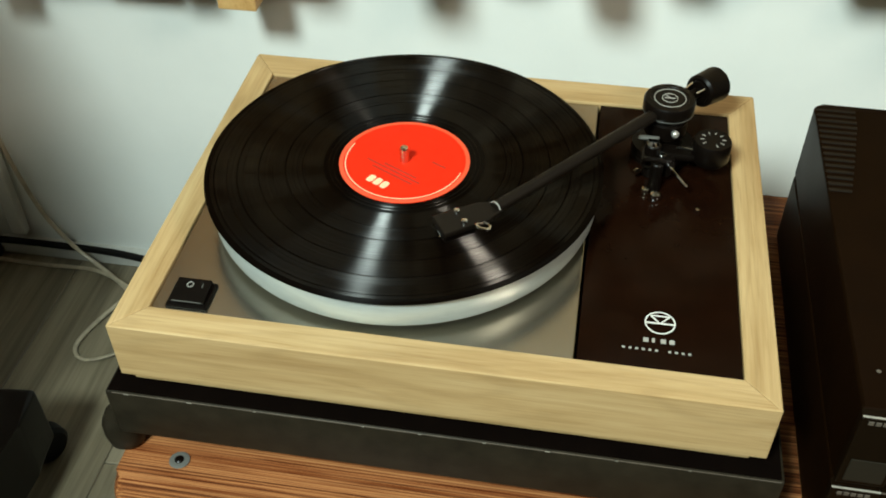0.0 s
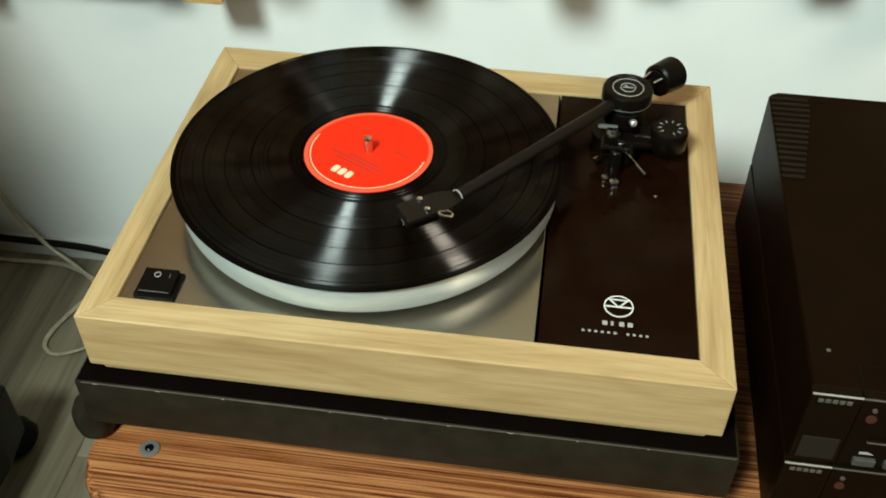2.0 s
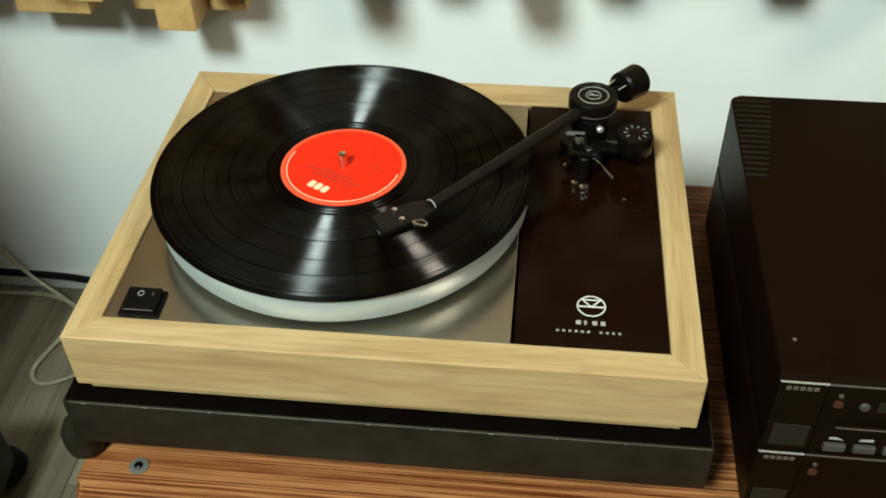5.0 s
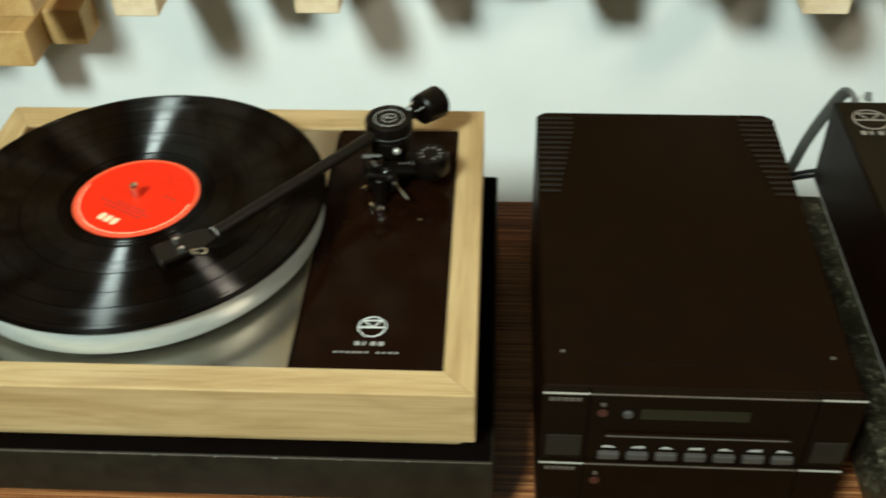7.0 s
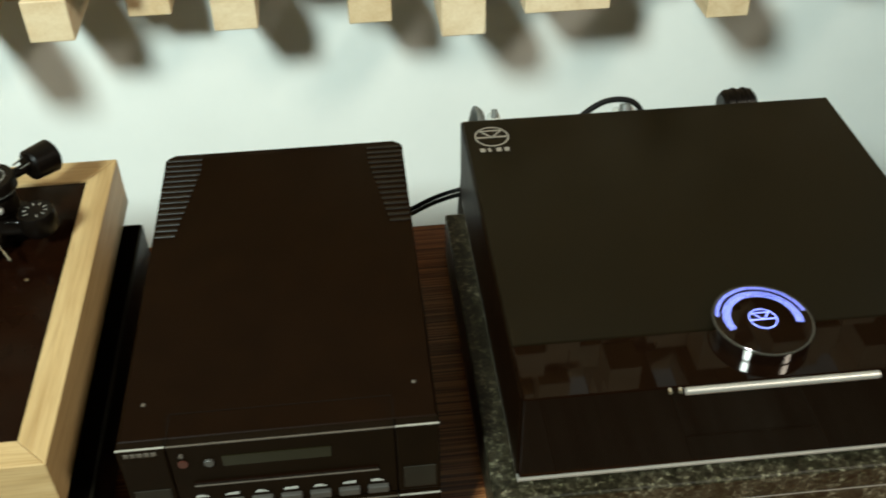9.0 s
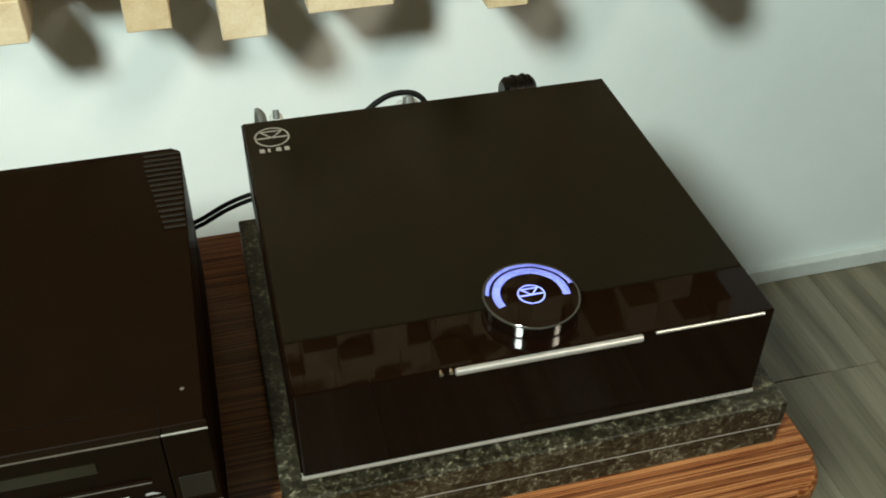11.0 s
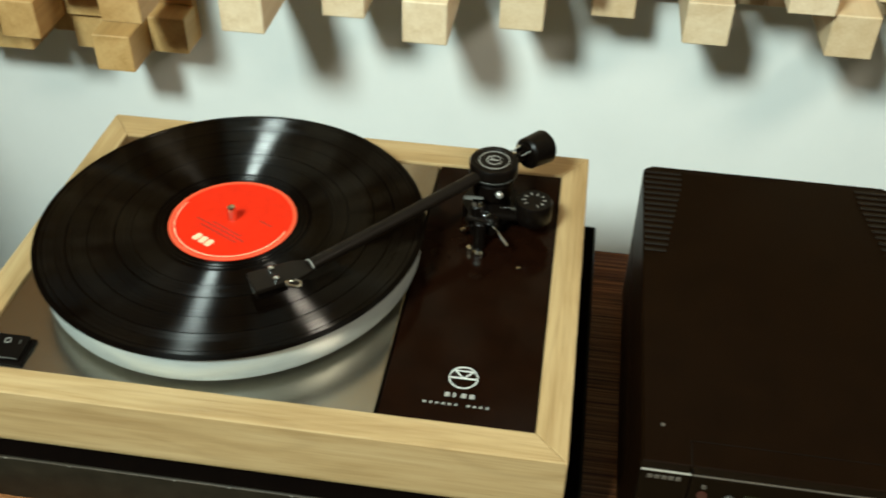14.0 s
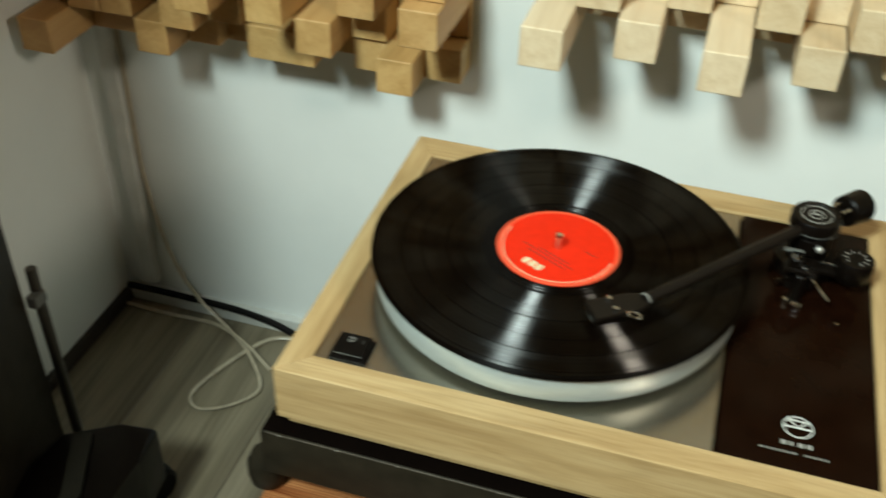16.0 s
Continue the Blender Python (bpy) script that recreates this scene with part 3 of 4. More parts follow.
    part("height_screw", rod((0.349, 0.219, 0.606), (0.346, 0.2155, 0.606), 0.0022, None, 14), M_STEELPIN, t)
    part("cap_screw", rod((0.3655, 0.2215, 0.619), (0.3655, 0.2215, 0.6225), 0.0030, None, 16, 0.0005), M_CHROME, t, "bright cap screw", True)
    part("rest_post", rod((0.362, 0.208, zp), (0.362, 0.208, 0.624), 0.0048, None, 20, 0.001), M_BLACK, t, smooth=True)
    part("rest_clip", cable([(0.352, 0.212, 0.620), (0.352, 0.206, 0.627), (0.358, 0.203, 0.630), (0.366, 0.204, 0.628), (0.369, 0.209, 0.622)], 0.0019, 8, 6), M_BLACK, t, smooth=True)
    part("rest_knob", lathe([(0.0036, zp), (0.0042, zp + 0.003), (0.0036, zp + 0.006), (0.0015, zp + 0.0075), (0, zp + 0.0075)], 20, Matrix.Translation((0.363, 0.195, 0))), M_CHROME, t, "small bright knob", True)
    part("rest_knob", lathe([(0.0028, zp), (0.0032, zp + 0.003), (0.0026, zp + 0.005), (0, zp + 0.006)], 20, Matrix.Translation((0.3555, 0.2015, 0))), M_STEELPIN, t, smooth=True)
    part("cue_lever", rod((0.372, 0.214, 0.616), (0.3855, 0.196, 0.612), 0.0011, None, 10), M_CHROME, t, "thin bright cueing lever")
    part("cue_lever_hub", rod((0.370, 0.217, 0.606), (0.370, 0.217, 0.622), 0.0040, None, 16, 0.0008), M_BLACK, t, smooth=True)
    part("bias_rod", rod((0.376, 0.232, 0.622), (0.392, 0.228, 0.624), 0.0010, None, 8), M_CHROME, t)
    part("board_screw", lathe([(0.0014, zp), (0.0014, zp + 0.0008), (0, zp + 0.001)], 12, Matrix.Translation((0.3955, 0.188, 0))), M_STEELPIN, t)


def vinyl_record():
    z0, z1 = 0.6278, 0.6299
    m = Matrix.Translation((CX, CY, 0))
    t = thing("vinyl_record", CX, CY, z0, "black vinyl record with a red paper label on the platter", "record")
    h = z1 - z0
    part("disc", lathe([(0.0, 0.0), (0.1484, 0.0), (0.1498, 0.0008), (0.1498, h - 0.0006), (0.1489, h), (0.1462, h), (0.1460, h - 0.0003), (0.0, h - 0.0003)], 160), M_VINYL_GAP, t, "", True)
    bands = ((0.0610, 0.0764, M_VINYL_SOFT), (0.0772, 0.0806, M_VINYL_WIDE), (0.0810, 0.0840, M_VINYL_SOFT), (0.0843, 0.0888, M_VINYL_WIDE), (0.0900, 0.0990, M_VINYL_SOFT),
             (0.0993, 0.1090, M_VINYL), (0.1100, 0.1205, M_VINYL), (0.1208, 0.1248, M_VINYL_SOFT), (0.1260, 0.1330, M_VINYL_WIDE), (0.1333, 0.1420, M_VINYL), (0.1428, 0.1456, M_VINYL_SOFT))
    for a, b, mat in bands:
        part("groove_band", ring(a, b, h - 0.0003, h, 160), mat, t)
    for a in (0.0536, 0.0568):
        part("lead_out_groove", ring(a, a + 0.0006, h - 0.0003, h, 160), M_VINYL_WIDE, t)
    lab = part("label", lathe([(0.0036, h - 0.0003), (0.0494, h - 0.0003), (0.0494, h + 0.0002), (0.0036, h + 0.0002)], 96), M_RED, t, "round red paper label")
    z = h + 0.0002
    part("label_line", ring(0.0443, 0.0451, z, z + 0.0001, 80, None, None, 160, 350), M_CREAM, lab)
    part("label_line", ring(0.0463, 0.0494, z, z + 0.00008, 96), M_RED_LT, lab)
    # plain mark and print lines in place of lettering
    rot = Matrix.Rotation(radians(62), 4, "Z")
    for k in range(3):
        bm = box(-0.0090 + 0.0064 * k, -0.0038 + 0.0064 * k, 0.0272, 0.0352, z, z + 0.0001)
        bmesh.ops.bevel(bm, geom=[e for e in bm.edges if abs(e.verts[0].co.z - e.verts[1].co.z) > 1e-5], offset=0.0018, segments=3, profile=0.5, affect="EDGES")
        bm.transform(rot @ Matrix.Rotation(radians(90), 4, "Z"))
        part("label_mark", bm, M_CREAM, lab)
    for x0, x1, y in ((-0.022, 0.016, 0.018), (-0.026, 0.024, 0.0140), (-0.020, 0.010, 0.0105), (-0.03, -0.018, -0.012)):
        bm = box(x0, x1, y, y + 0.0014, z, z + 0.0001)
        bm.transform(rot @ Matrix.Rotation(radians(90), 4, "Z"))
        part("label_print", bm, M_RED_DK, lab)
    return t


record_player()
vinyl_record()

# ---- the two half-width units ----


def rounded_case(w, d, h):
    """A folded sheet case: the back corners are round, the top edges softened."""
    r, pts = 0.0075, [(0, 0.006), (w, 0.006)]
    for cx, a0 in ((w - r, 0), (r, 90)):
        for k in range(7):
            a = radians(a0 + 15 * k)
            pts.append((cx + r * math.cos(a), d - r + r * math.sin(a)))
    bm = prism(pts, 0.003, h)
    top = [e for e in bm.edges if min(v.co.z for v in e.verts) > h - 1e-6]
    bmesh.ops.bevel(bm, geom=top, offset=0.0022, segments=3, profile=0.5, affect="EDGES")
    return bm


def hifi_unit(name, z0, label, player):
    t = thing(name, 0.4900, -0.001, z0, label, "hifi unit", "stacked half-width units", -0.4)
    W, D, H = 0.2105, 0.333, 0.0728
    x1 = W
    part("case", rounded_case(W, D, H), M_CASE, t, smooth=True)
    fr = part("front_panel", box(0.032, 0.1805, 0.0, 0.008, 0.004, H - 0.0008, 0.0008), M_PANEL, t, "dark grey front panel")
    for a, b in ((0.0, 0.0312), (0.1813, W)):
        ck = part("end_cheek", box(a, b, -0.0005, 0.008, 0.004, H - 0.0008, 0.001), M_PANEL, t)
        part("cheek_recess", box(a + 0.004, b - 0.003, -0.0012, 0.0, 0.008, 0.030, 0.0004), M_CHEEK, ck, "paler finger panel")
        part("edge_line", box(a, b, -0.0008, 0.0004, H - 0.0006, H + 0.0001), M_CHIP, ck)
    part("edge_line", box(0.032, 0.1805, -0.0006, 0.0004, H - 0.0010, H - 0.0002), M_EDGE, fr)
    for x in (0.0140, 0.1965):
        part("case_screw", lathe([(0.0015, H), (0.0015, H + 0.0004), (0.0009, H + 0.0006), (0, H + 0.0006)], 16, Matrix.Translation((x, 0.0375, 0))), M_EDGE, t, "small steel screw")
    # plain mark in place of the maker's name
    bm = None
    for k in range(5):
        bm = box(0.0045 + k * 0.0044, 0.0045 + k * 0.0044 + 0.0034, -0.0010, 0.0, H - 0.0075, H - 0.0040, 0.0004, bm=bm)
    part("name_mark", bm, M_EDGE, t)
    if player:
        part("seam", box(0.032, 0.1805, 0.0268, 0.0274, H, H + 0.0003), M_BLACK, t)
        part("seam", box(0.0317, 0.0323, 0.0, 0.0274, H, H + 0.0003), M_BLACK, t)
        part("seam", box(0.1802, 0.1808, 0.0, 0.0274, H, H + 0.0003), M_BLACK, t)
        part("display", box(0.066, 0.138, -0.0006, 0.002, 0.0485, 0.0590, 0.0003), M_DISPLAY, fr, "dim greenish display window")
        part("power_button", rod((0.0655 - 0.008, 0.001, 0.0535), (0.0655 - 0.008, -0.002, 0.0535), 0.0034, None, 20, 0.0005), M_BUTTON, fr)
        part("disc_slot", box(0.0445, 0.1685, -0.0014, 0.002, 0.0315, 0.0345, 0.0004), M_GLOSS, fr, "narrow dark disc slot")
        part("slot_edge", box(0.0445, 0.1685, -0.0016, 0.001, 0.0302, 0.0312, 0.0002), M_EDGE, fr)
        for k in range(7):
            x = 0.0405 + k * 0.0199
            part("button", box(x, x + 0.0145, -0.0032, 0.002, 0.0070, 0.0135, 0.0009), M_BUTTON, fr, "small grey push button")
            bm = prism([(x + 0.0025, 0.0172), (x + 0.0120, 0.0172), (x + (0.0120 if k % 2 else 0.0072), 0.0196), (x + (0.004 if k % 3 else 0.0026), 0.0190)], 0, 0.0004, None,
                       Matrix(((1, 0, 0, 0), (0, 0, -1, -0.0001), (0, 1, 0, 0), (0, 0, 0, 1))))
            part("button_mark", bm, M_MARK, fr)
    for z, r in ((0.0625, 0.0016), (0.0540, 0.0034)):
        part("indicator", rod((0.0405, 0.001, z), (0.0405, -0.0012, z), r, None, 16), M_EDGE if r < 0.002 else M_DULLRED, fr)
    # ribs at both back edges of the top
    for k in range(15):
        y = 0.216 + k * 0.0076
        w = 0.017 + 0.0012 * k if k < 12 else 0.031
        part("rib", box(0.0012, 0.0012 + w, y, y + 0.0034, H - 0.001, H + 0.0011, 0.0005, 1), M_RIB_LIT, t)
        part("rib", box(W - 0.0012 - w, W - 0.0012, y, y + 0.0034, H - 0.001, H + 0.0011, 0.0005, 1), M_RIB_LIT, t)
    for x in (0.03, W - 0.03):
        for y in (0.04, 0.30):
            part("foot", lathe([(0.009, 0), (0.010, 0.001), (0.010, 0.004)], 20, Matrix.Translation((x, y, 0))), M_RUBBER, t)
    return t


hifi_unit("amplifier", TABLE_Z, "black half-width amplifier under a matching unit", False)
hifi_unit("disc_player", 0.5345, "black half-width disc player with ribbed top edges", True)

# ---- granite slab and streamer ----


def granite_slab():
    t = thing("granite_slab", 0.740, -0.001, TABLE_Z, "two layers of polished dark green granite under the streamer", "stone slab", "", -0.5)
    part("slab_layer", box(0, 0.40, 0.002, 0.338, 0.0, 0.0245, 0.0020, 2), M_GRANITE, t)
    part("slab_layer", box(0, 0.40, 0.0, 0.341, 0.0247, 0.0500, 0.0020, 2), M_GRANITE, t)
    # pale strip stands in for light caught on the polished edges
    part("joint_glint", box(0.001, 0.399, 0.0004, 0.0030, 0.0242, 0.0250), M_LINE, t, "thin pale strip for the light caught along the joint")
    return t


granite_slab()


def streamer():
    z0 = 0.510
    t = thing("music_streamer", 0.7570, 0.0015, z0, "flat black music streamer with a lit round dial", "music streamer", "", -0.5)
    W, D, zt, zb = 0.3470, 0.340, 0.106, 0.0225
    part("case", box(0, W, 0.0505, D, zb, zt, 0.0012, 2), M_SATIN, t)
    part("side_plate", box(-0.0012, 0.0, 0.004, D, zb, zt - 0.002), M_CASE, t)
    part("fascia", box(0, W, 0.0, 0.0503, zb, zt, 0.0012, 2), M_GLOSS, t, "gloss black glass front")
    part("base_trim", box(-0.001, W + 0.001, -0.001, D - 0.002, zb - 0.0028, zb - 0.0004, 0.0005), M_LINE, t, "pale metal trim along the base")
    for x in (0.04, W - 0.04):
        for y in (0.05, 0.30):
            part("foot", lathe([(0.016, 0), (0.017, 0.002), (0.017, 0.0200)], 28, Matrix.Translation((x, y, 0))), M_RUBBER, t)
    part("handle_bar", rod((0.1085, -0.0035, zt - 0.001), (0.2435, -0.0035, zt - 0.001), 0.0028, None, 16, 0.0008), M_BAR, t, "satin metal bar on the front edge", True)
    part("front_strip", rod((0.2545, -0.0012, zt - 0.001), (0.3380, -0.0012, zt - 0.001), 0.0012, None, 10), M_BAR, t, "thin pale metal strip", True)
    for x in (0.106, 0.099):
        part("front_stud", rod((x, 0.001, zt - 0.002), (x, -0.003, zt - 0.002), 0.0016, None, 12), M_CHROME, t)
    # dial
    kx, ky = 0.1772, 0.0455
    m = Matrix.Translation((kx, ky, zt))
    dial = part("dial", lathe([(0.0300, 0.0), (0.0340, 0.0004), (0.0346, 0.0012), (0.0346, 0.0100), (0.0335, 0.0112), (0.0, 0.0112)], 72, m), M_DIALSIDE, t, "round dial with a dark metal side", True)
    part("dial_glass", lathe([(0.0336, 0.0112), (0.0334, 0.0115), (0.0, 0.0115)], 72, m), M_GLOSS, dial, "black glass dial face")
    part("dial_rim", ring(0.0338, 0.0350, 0.0102, 0.0112, 72, m), M_TUBE, dial, "thin dark rim")
    bm = None
    for k in range(60):
        a = -12 + k * 3.55
        own = box(0.0224, 0.0280, -0.00030, 0.00030, 0.0115, 0.0118)
        own.transform(Matrix.Rotation(radians(a), 4, "Z"))
        bm = own if bm is None else join(bm, own)
    bm.transform(m)
    part("light_ring", bm, M_LED, dial, "ring of blue-white lights")
    bm = None
    for k in range(52):
        own = box(0.0302, 0.0328, -0.00030, 0.00030, 0.0115, 0.0118)
        own.transform(Matrix.Rotation(radians(10 + k * 3.1), 4, "Z"))
        bm = own if bm is None else join(bm, own)
    bm.transform(m)
    part("light_ring", bm, M_LED, dial)
    emblem("lit_mark", dial, m @ Matrix.Translation((0, 0, 0.0115)), 0.0100, M_LED)
    emblem("top_mark", t, Matrix.Translation((0.0235, 0.3115, zt + 0.0001)), 0.0155, M_LINE)
    bm = None
    for k in range(4):
        bm = letter_bar(bm, 0.0105 + k * 0.0072, 0.0105 + k * 0.0072 + 0.0056, 0.2880, 0.2935, zt + 0.0001, k)
    part("top_print", bm, M_LINE, t)
    bm = None
    for k in range(9):
        bm = box(0.300 + k * 0.0048, 0.3030 + k * 0.0048, -0.0006, 0, 0.021, 0.0225, bm=bm)
    part("front_print", bm, M_GREY, t)
    return t


streamer()

# ---- cables behind the units ----


def run(name, points, r, mat, label, flat=1.0, seg=8):
    ob = part(name, cable(points, r, seg, 10, flat), mat, None, "", True)
    return tagged(ob, label, "cable")


for dz, dy in ((0.0, 0.0), (-0.0095, 0.004)):
    run("signal_cable", [(0.685, 0.334 + dy, 0.498 + dz), (0.698, 0.358 + dy, 0.499 + dz), (0.712, 0.361 + dy, 0.504 + dz), (0.738, 0.361 + dy, 0.517 + dz), (0.766, 0.354 + dy, 0.530 + dz), (0.785, 0.340, 0.542 + dz)], 0.0022, M_RUBBER, "thin black signal cable behind the units")
run("ribbon_cable", [(0.779, 0.339, 0.600), (0.779, 0.352, 0.614), (0.778, 0.372, 0.606), (0.777, 0.400, 0.565), (0.776, 0.430, 0.512), (0.778, 0.460, 0.455), (0.780, 0.500, 0.385), (0.782, 0.560, 0.20), (0.784, 0.600, 0.004)], 0.0026, M_GREY, "flat grey cable dropping behind the streamer", 2.2)
run("power_cable", [(0.860, 0.338, 0.575), (0.866, 0.352, 0.592), (0.880, 0.362, 0.601), (0.902, 0.366, 0.611), (0.924, 0.364, 0.611), (0.936, 0.360, 0.600), (0.938, 0.350, 0.585), (0.938, 0.338, 0.575)], 0.0028, M_RUBBER, "black cable looping up behind the streamer")


def plug(name, x, y, z, mat, label, w, h):
    t = thing(name, x, y, z, label, "plug")
    part("plug_body", box(-w, w, -0.012, 0.012, -0.02, h, 0.004, 3), mat, t, smooth=True)
    part("plug_collar", rod((0, 0.0, h - 0.002), (0, 0.004, h + 0.006), w * 0.6, w * 0.45, 16), M_GREY, t, smooth=True)
    return t


plug("network_plug", 0.792, 0.3505, 0.606, M_TRIM, "clear network plug behind the streamer", 0.006, 0.006)
plug("hdmi_plug", 0.917, 0.3505, 0.602, M_TRIM, "pale plug behind the streamer", 0.011, 0.006)
mp = thing("mains_plug", 1.026, 0.352, 0.604, "round black mains plug behind the streamer", "plug")
part("plug_body", rod((-0.016, 0, 0), (0.016, 0, 0), 0.0165, None, 28, 0.004), M_BLACK, mp, smooth=True)
part("plug_rib", rod((-0.006, 0, 0), (-0.002, 0, 0), 0.0178, None, 28, 0.001), M_BLACK, mp, smooth=True)
part("plug_rib", rod((0.004, 0, 0), (0.008, 0, 0), 0.0178, None, 28, 0.001), M_BLACK, mp, smooth=True)

# ---- corner by the side wall ----
tk = tagged(part("cable_duct", box(-0.567, -0.543, 0.623, WALL_Y - 0.0005, 0.045, 1.9, 0.003, 2), M_TRIM), "narrow white cable duct up the wall", "cable duct")
run("floor_cable", [(-0.594, 0.618, 0.036), (-0.50, 0.619, 0.036), (-0.40, 0.617, 0.036), (-0.33, 0.612, 0.030), (-0.25, 0.605, 0.012), (-0.10, 0.60, 0.006)], 0.0055, M_RUBBER, "black cable along the foot of the wall")
run("speaker_wire", [(-0.536, 0.634, 1.2), (-0.537, 0.634, 0.7), (-0.538, 0.634, 0.40), (-0.534, 0.632, 0.24), (-0.508, 0.628, 0.11), (-0.462, 0.615, 0.045), (-0.40, 0.595, 0.010),
                     (-0.345, 0.555, 0.005), (-0.300, 0.495, 0.005), (-0.325, 0.450, 0.005), (-0.368, 0.428, 0.005), (-0.392, 0.455, 0.005), (-0.37, 0.53, 0.005), (-0.33, 0.60, 0.005), (-0.27, 0.615, 0.006)],
    0.0019, M_CORD, "clear two-core speaker wire looped on the floor", 1.7)
run("speaker_wire", [(-0.607, 0.606, 0.005), (-0.52, 0.603, 0.005), (-0.43, 0.604, 0.005), (-0.36, 0.572, 0.0105), (-0.30, 0.535, 0.005)], 0.0019, M_CORD, "clear two-core speaker wire along the floor", 1.7)


def stand():
    t = thing("equipment_stand", -0.318, 0.265, 0, "black stand base with a castor on the floor", "stand")
    pts = [(0, 0), (0.006, -0.06), (0.004, -0.14), (-0.01, -0.42), (-0.045, -0.42), (-0.117, -0.10), (-0.111, -0.045), (-0.05, -0.006)]
    bm = prism(pts, 0.055, 0.150)
    bmesh.ops.bevel(bm, geom=bm.edges[:], offset=0.007, segments=3, profile=0.5, affect="EDGES")
    part("base_box", bm, M_BLACK, t, smooth=True)
    part("side_strip", prism([(-0.093, -0.044), (-0.070, -0.038), (-0.030, -0.126), (-0.024, -0.26), (-0.048, -0.262), (-0.052, -0.133)], 0.1502, 0.1560), M_CHEEK, t, "grey strip along the top")
    for x, y in ((-0.037, 0.010), (-0.09, -0.10), (-0.055, -0.36), (-0.035, -0.30)):
        part("castor", rod((x, y, 0.027), (x + 0.024, y - 0.012, 0.027), 0.027, None, 24, 0.005), M_RUBBER, t, "round black castor", True)
        part("castor_fork", rod((x + 0.008, y, 0.040), (x + 0.008, y, 0.060), 0.008, None, 12), M_GREY, t)
    return t


stand()


# only the back edge shows; height and inward turn added to shade the corner
def shade_cabinet():
    t = thing("shade_cabinet", -0.46, 0.256, 0, "tall black cabinet beside the bench, its unseen bulk added to shade the corner", "loudspeaker", "", 12)
    part("plinth", box(-0.135, 0.0, -0.34, -0.004, 0.0, 0.028, 0.004), M_BLACK, t)
    part("cabinet", box(-0.138, 0.0, -0.335, 0.0, 0.028, 0.98, 0.004, 3), M_BLACKWOOD, t, smooth=True)
    part("grille", box(-0.130, -0.005, -0.347, -0.336, 0.05, 0.96, 0.004, 2), M_RUBBER, t)
    return t


def stand_tube():
    t = thing("metal_tube_stand", -0.452, 0.272, 0, "upright grey metal tube beside the black cabinet", "stand")
    part("tube", rod((0, 0, 0.006), (-0.006, 0.004, 0.365), 0.0070, None, 16, 0.0015), M_TUBE, t, smooth=True)
    part("tube_foot", lathe([(0.022, 0), (0.022, 0.004), (0.010, 0.007)], 24), M_BLACK, t)
    part("clip", box(-0.008, 0.006, -0.016, 0.006, 0.318, 0.334, 0.002), M_GREY, t, "pale plastic clip")
    return t


shade_cabinet()
stand_tube()

# ---- wooden block panels on the wall ----
BW = 0.046
MESHES = {}


def block_object(x, z, depth, w, mat, parent, gap):
    key = (round(depth, 3), round(w, 4), mat.name)
    if key not in MESHES:
        bm = box(-w / 2, w / 2, -depth, 0, 0, BW - gap, 0.0011, 1)
        me = bpy.data.meshes.new("block")
        bm.to_mesh(me)
        bm.free()
        me.materials.append(mat)
        MESHES[key] = me
    ob = new("block", MESHES[key])
    ob.parent = parent
    ob.location = (x, 0, z)
    return ob


def block_panel(name, x0, cols, z0, rows, first, second, mat, label, rng, levels, upper, tilt=0.0):
    """A skyline panel: a backing board with square blocks of different length. first: lengths of the lowest row."""
    t = thing(name, x0, WALL_Y - 0.001, z0, label, "sound diffuser", "wooden diffuser panels", 0)
    t.matrix_world = t.matrix_world @ pose(0, 0, 0, 0, tilt, 0)
    part("backing_board", box(0, cols * BW, -0.008, 0, 0.003, upper * BW, 0.001), mat, t)
    for r in range(rows):
        c = 0
        while c < cols:
            d = levels[rng.randrange(len(levels))]
            if r < 2 and c < len((first, second)[r]):
                d = (first, second)[r][c]
            n = 1
            while r == 0 and c + n < len(first) and first[c + n] < 0:
                n += 1
            if d > 0.01:
                block_object((c + n / 2) * BW, r * BW, d, BW * n - 0.0012, mat, t, 0.001)
            c += n
    bm = bmesh.new()
    for r in range(rows, upper):
        for c in range(cols):
            d = levels[rng.randrange(len(levels))]
            bm = box(c * BW + 0.0006, (c + 1) * BW - 0.0006, -d, 0, r * BW, (r + 1) * BW - 0.001, bm=bm)
    ob = part("upper_blocks", bm, mat, t)
    ob["kind"] = "stuff"
    return t


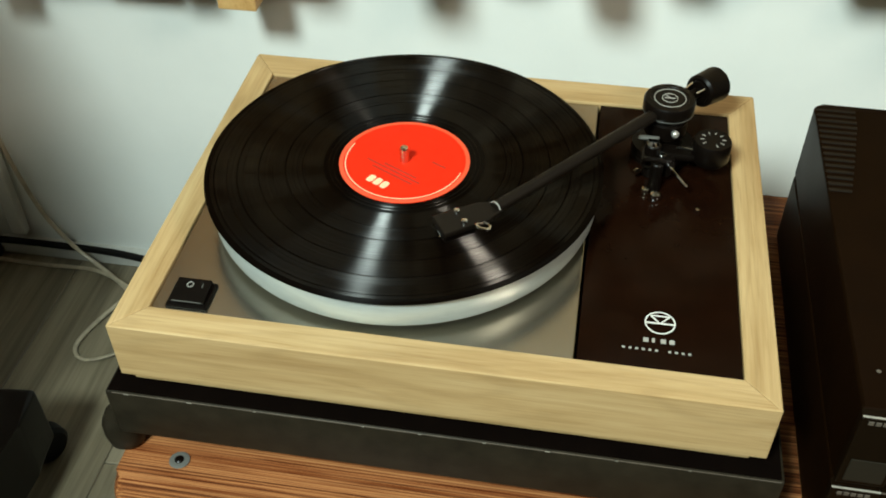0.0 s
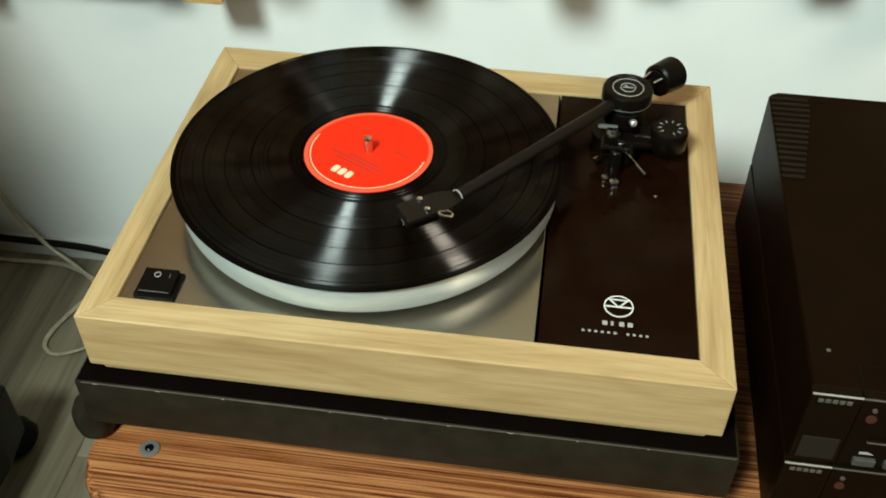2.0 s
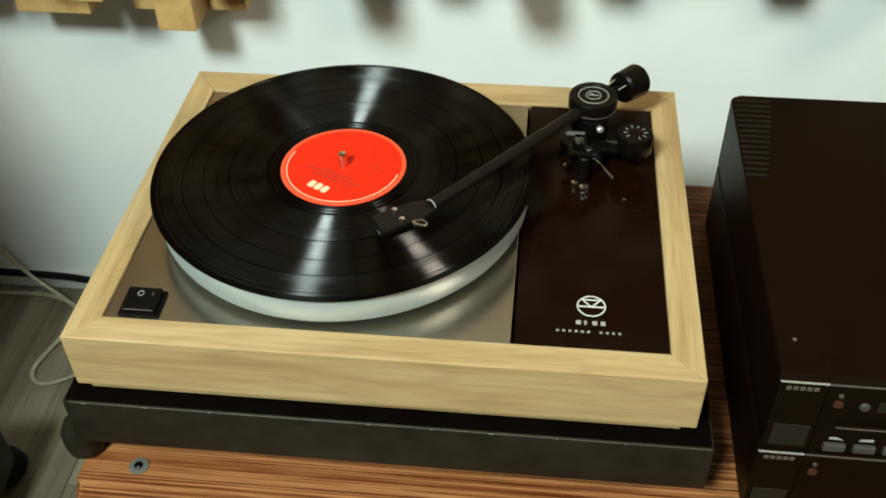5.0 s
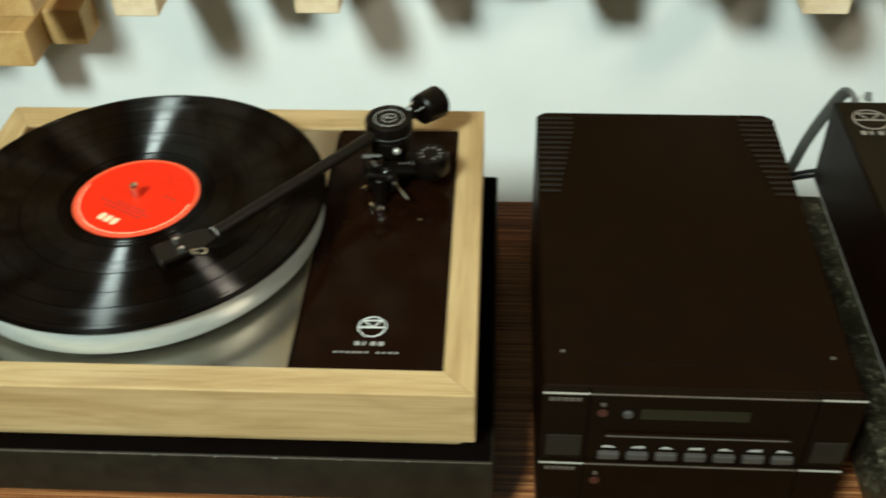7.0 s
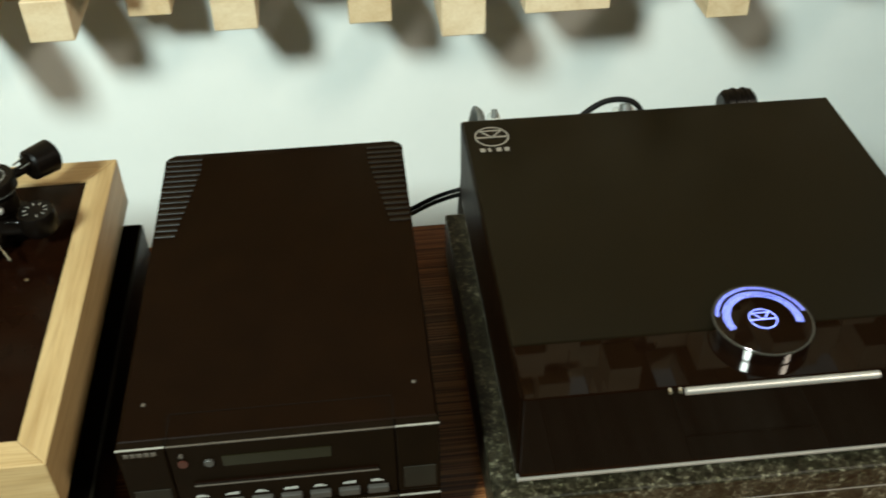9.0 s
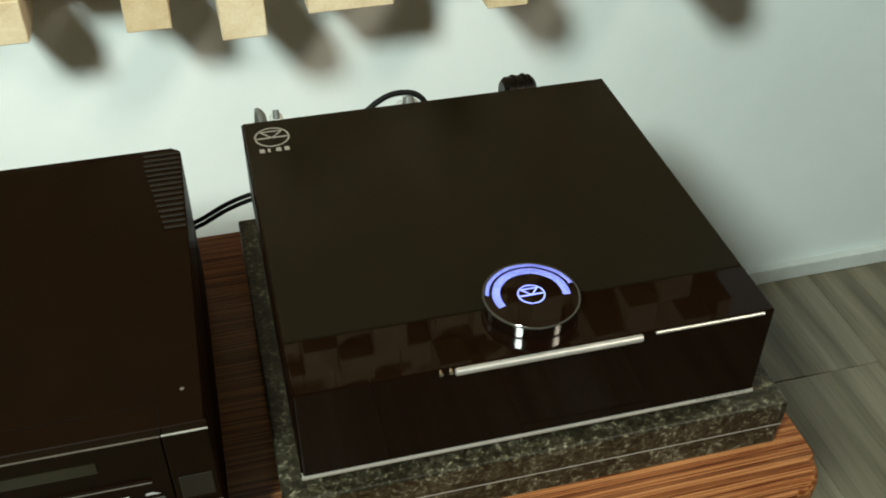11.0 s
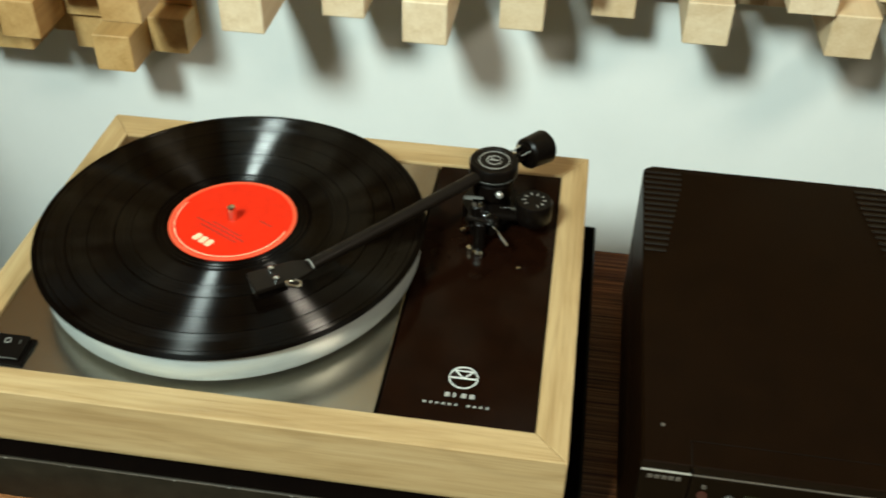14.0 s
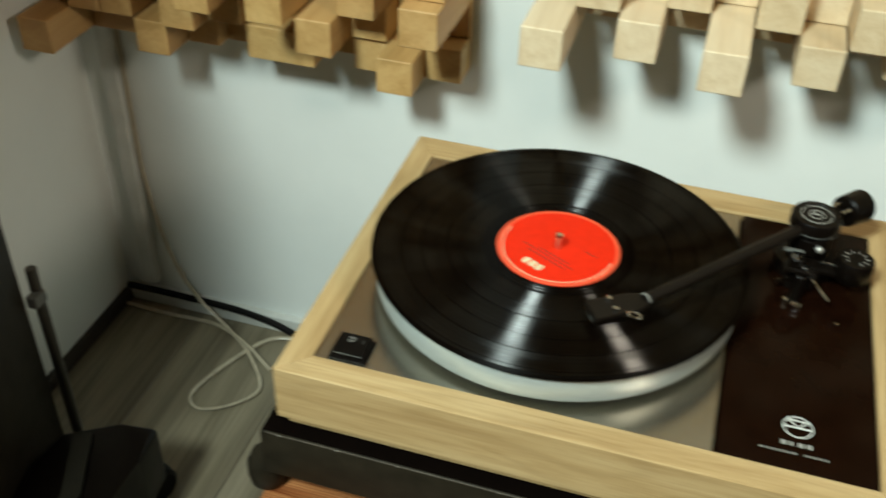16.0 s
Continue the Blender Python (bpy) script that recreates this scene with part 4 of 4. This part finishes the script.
rng = random.Random(7)
LV = (0.02, 0.035, 0.055, 0.075, 0.10, 0.125, 0.15)
FIRST = [0.173, 0.02, 0.123, 0.02, 0.165, 0.02, 0.120, 0.02, 0.075, 0.018, 0.119, 0.02, 0.02, 0.122, 0.02, 0.162, 0.02, 0.124, -1, 0.02, 0.02, 0.159, 0.02, 0.02, 0.05, 0.02, 0.173, 0.02, 0.10, 0.02]
SECOND = [0.03, 0.11, 0.05, 0.08, 0.045, 0.10, 0.06, 0.12, 0.03, 0.06, 0.045, 0.10, 0.13, 0.05, 0.09, 0.04, 0.12, 0.05, 0.08, 0.11, 0.06, 0.04, 0.10, 0.07, 0.13, 0.09, 0.04, 0.12]
block_panel("diffuser_panel", 0.0665, 30, 0.630, 5, FIRST, SECOND, M_PINE, "wall panel of pale pine blocks of uneven length", rng, LV, 14)
SECOND_L = [0.06, 0.10, 0.10, 0.03, 0.11, 0.075, 0.02, 0.03, 0.12, 0.057, 0.014, 0.012]
FIRST_L = [0.145, 0.055, -1, 0.100, 0.052, 0.030, 0.067, -1, 0.014, 0.050, 0.097, 0.046]
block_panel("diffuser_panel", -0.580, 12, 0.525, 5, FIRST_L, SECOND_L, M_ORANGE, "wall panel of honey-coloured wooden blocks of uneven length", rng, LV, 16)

# ---- floor planks ----
PL = {}


def plank_mesh(length):
    """Meshes are shared between planks of one length."""
    key = round(length, 3)
    if key not in PL:
        bm = box(-0.0965, 0.0965, -length / 2, length / 2, -0.008, 0.0, 0.0012, 1)
        PL[key] = bpy.data.meshes.new("plank")
        bm.to_mesh(PL[key])
        bm.free()
        PL[key].materials.append(M_FLOOR)
    return PL[key]


for c in range(20):
    off = (c * 0.43) % 1.24
    for r in range(5):
        mid = 0.65 - 0.62 + off - r * 1.241
        y0, y1 = max(mid - 0.62, -2.88), min(mid + 0.62, WALL_Y - 0.001)
        if y1 - y0 > 0.05:
            ob = new("plank", plank_mesh(y1 - y0))
            ob.parent = floor
            ob.location = (-0.56 + c * 0.1935, (y0 + y1) / 2, 0)
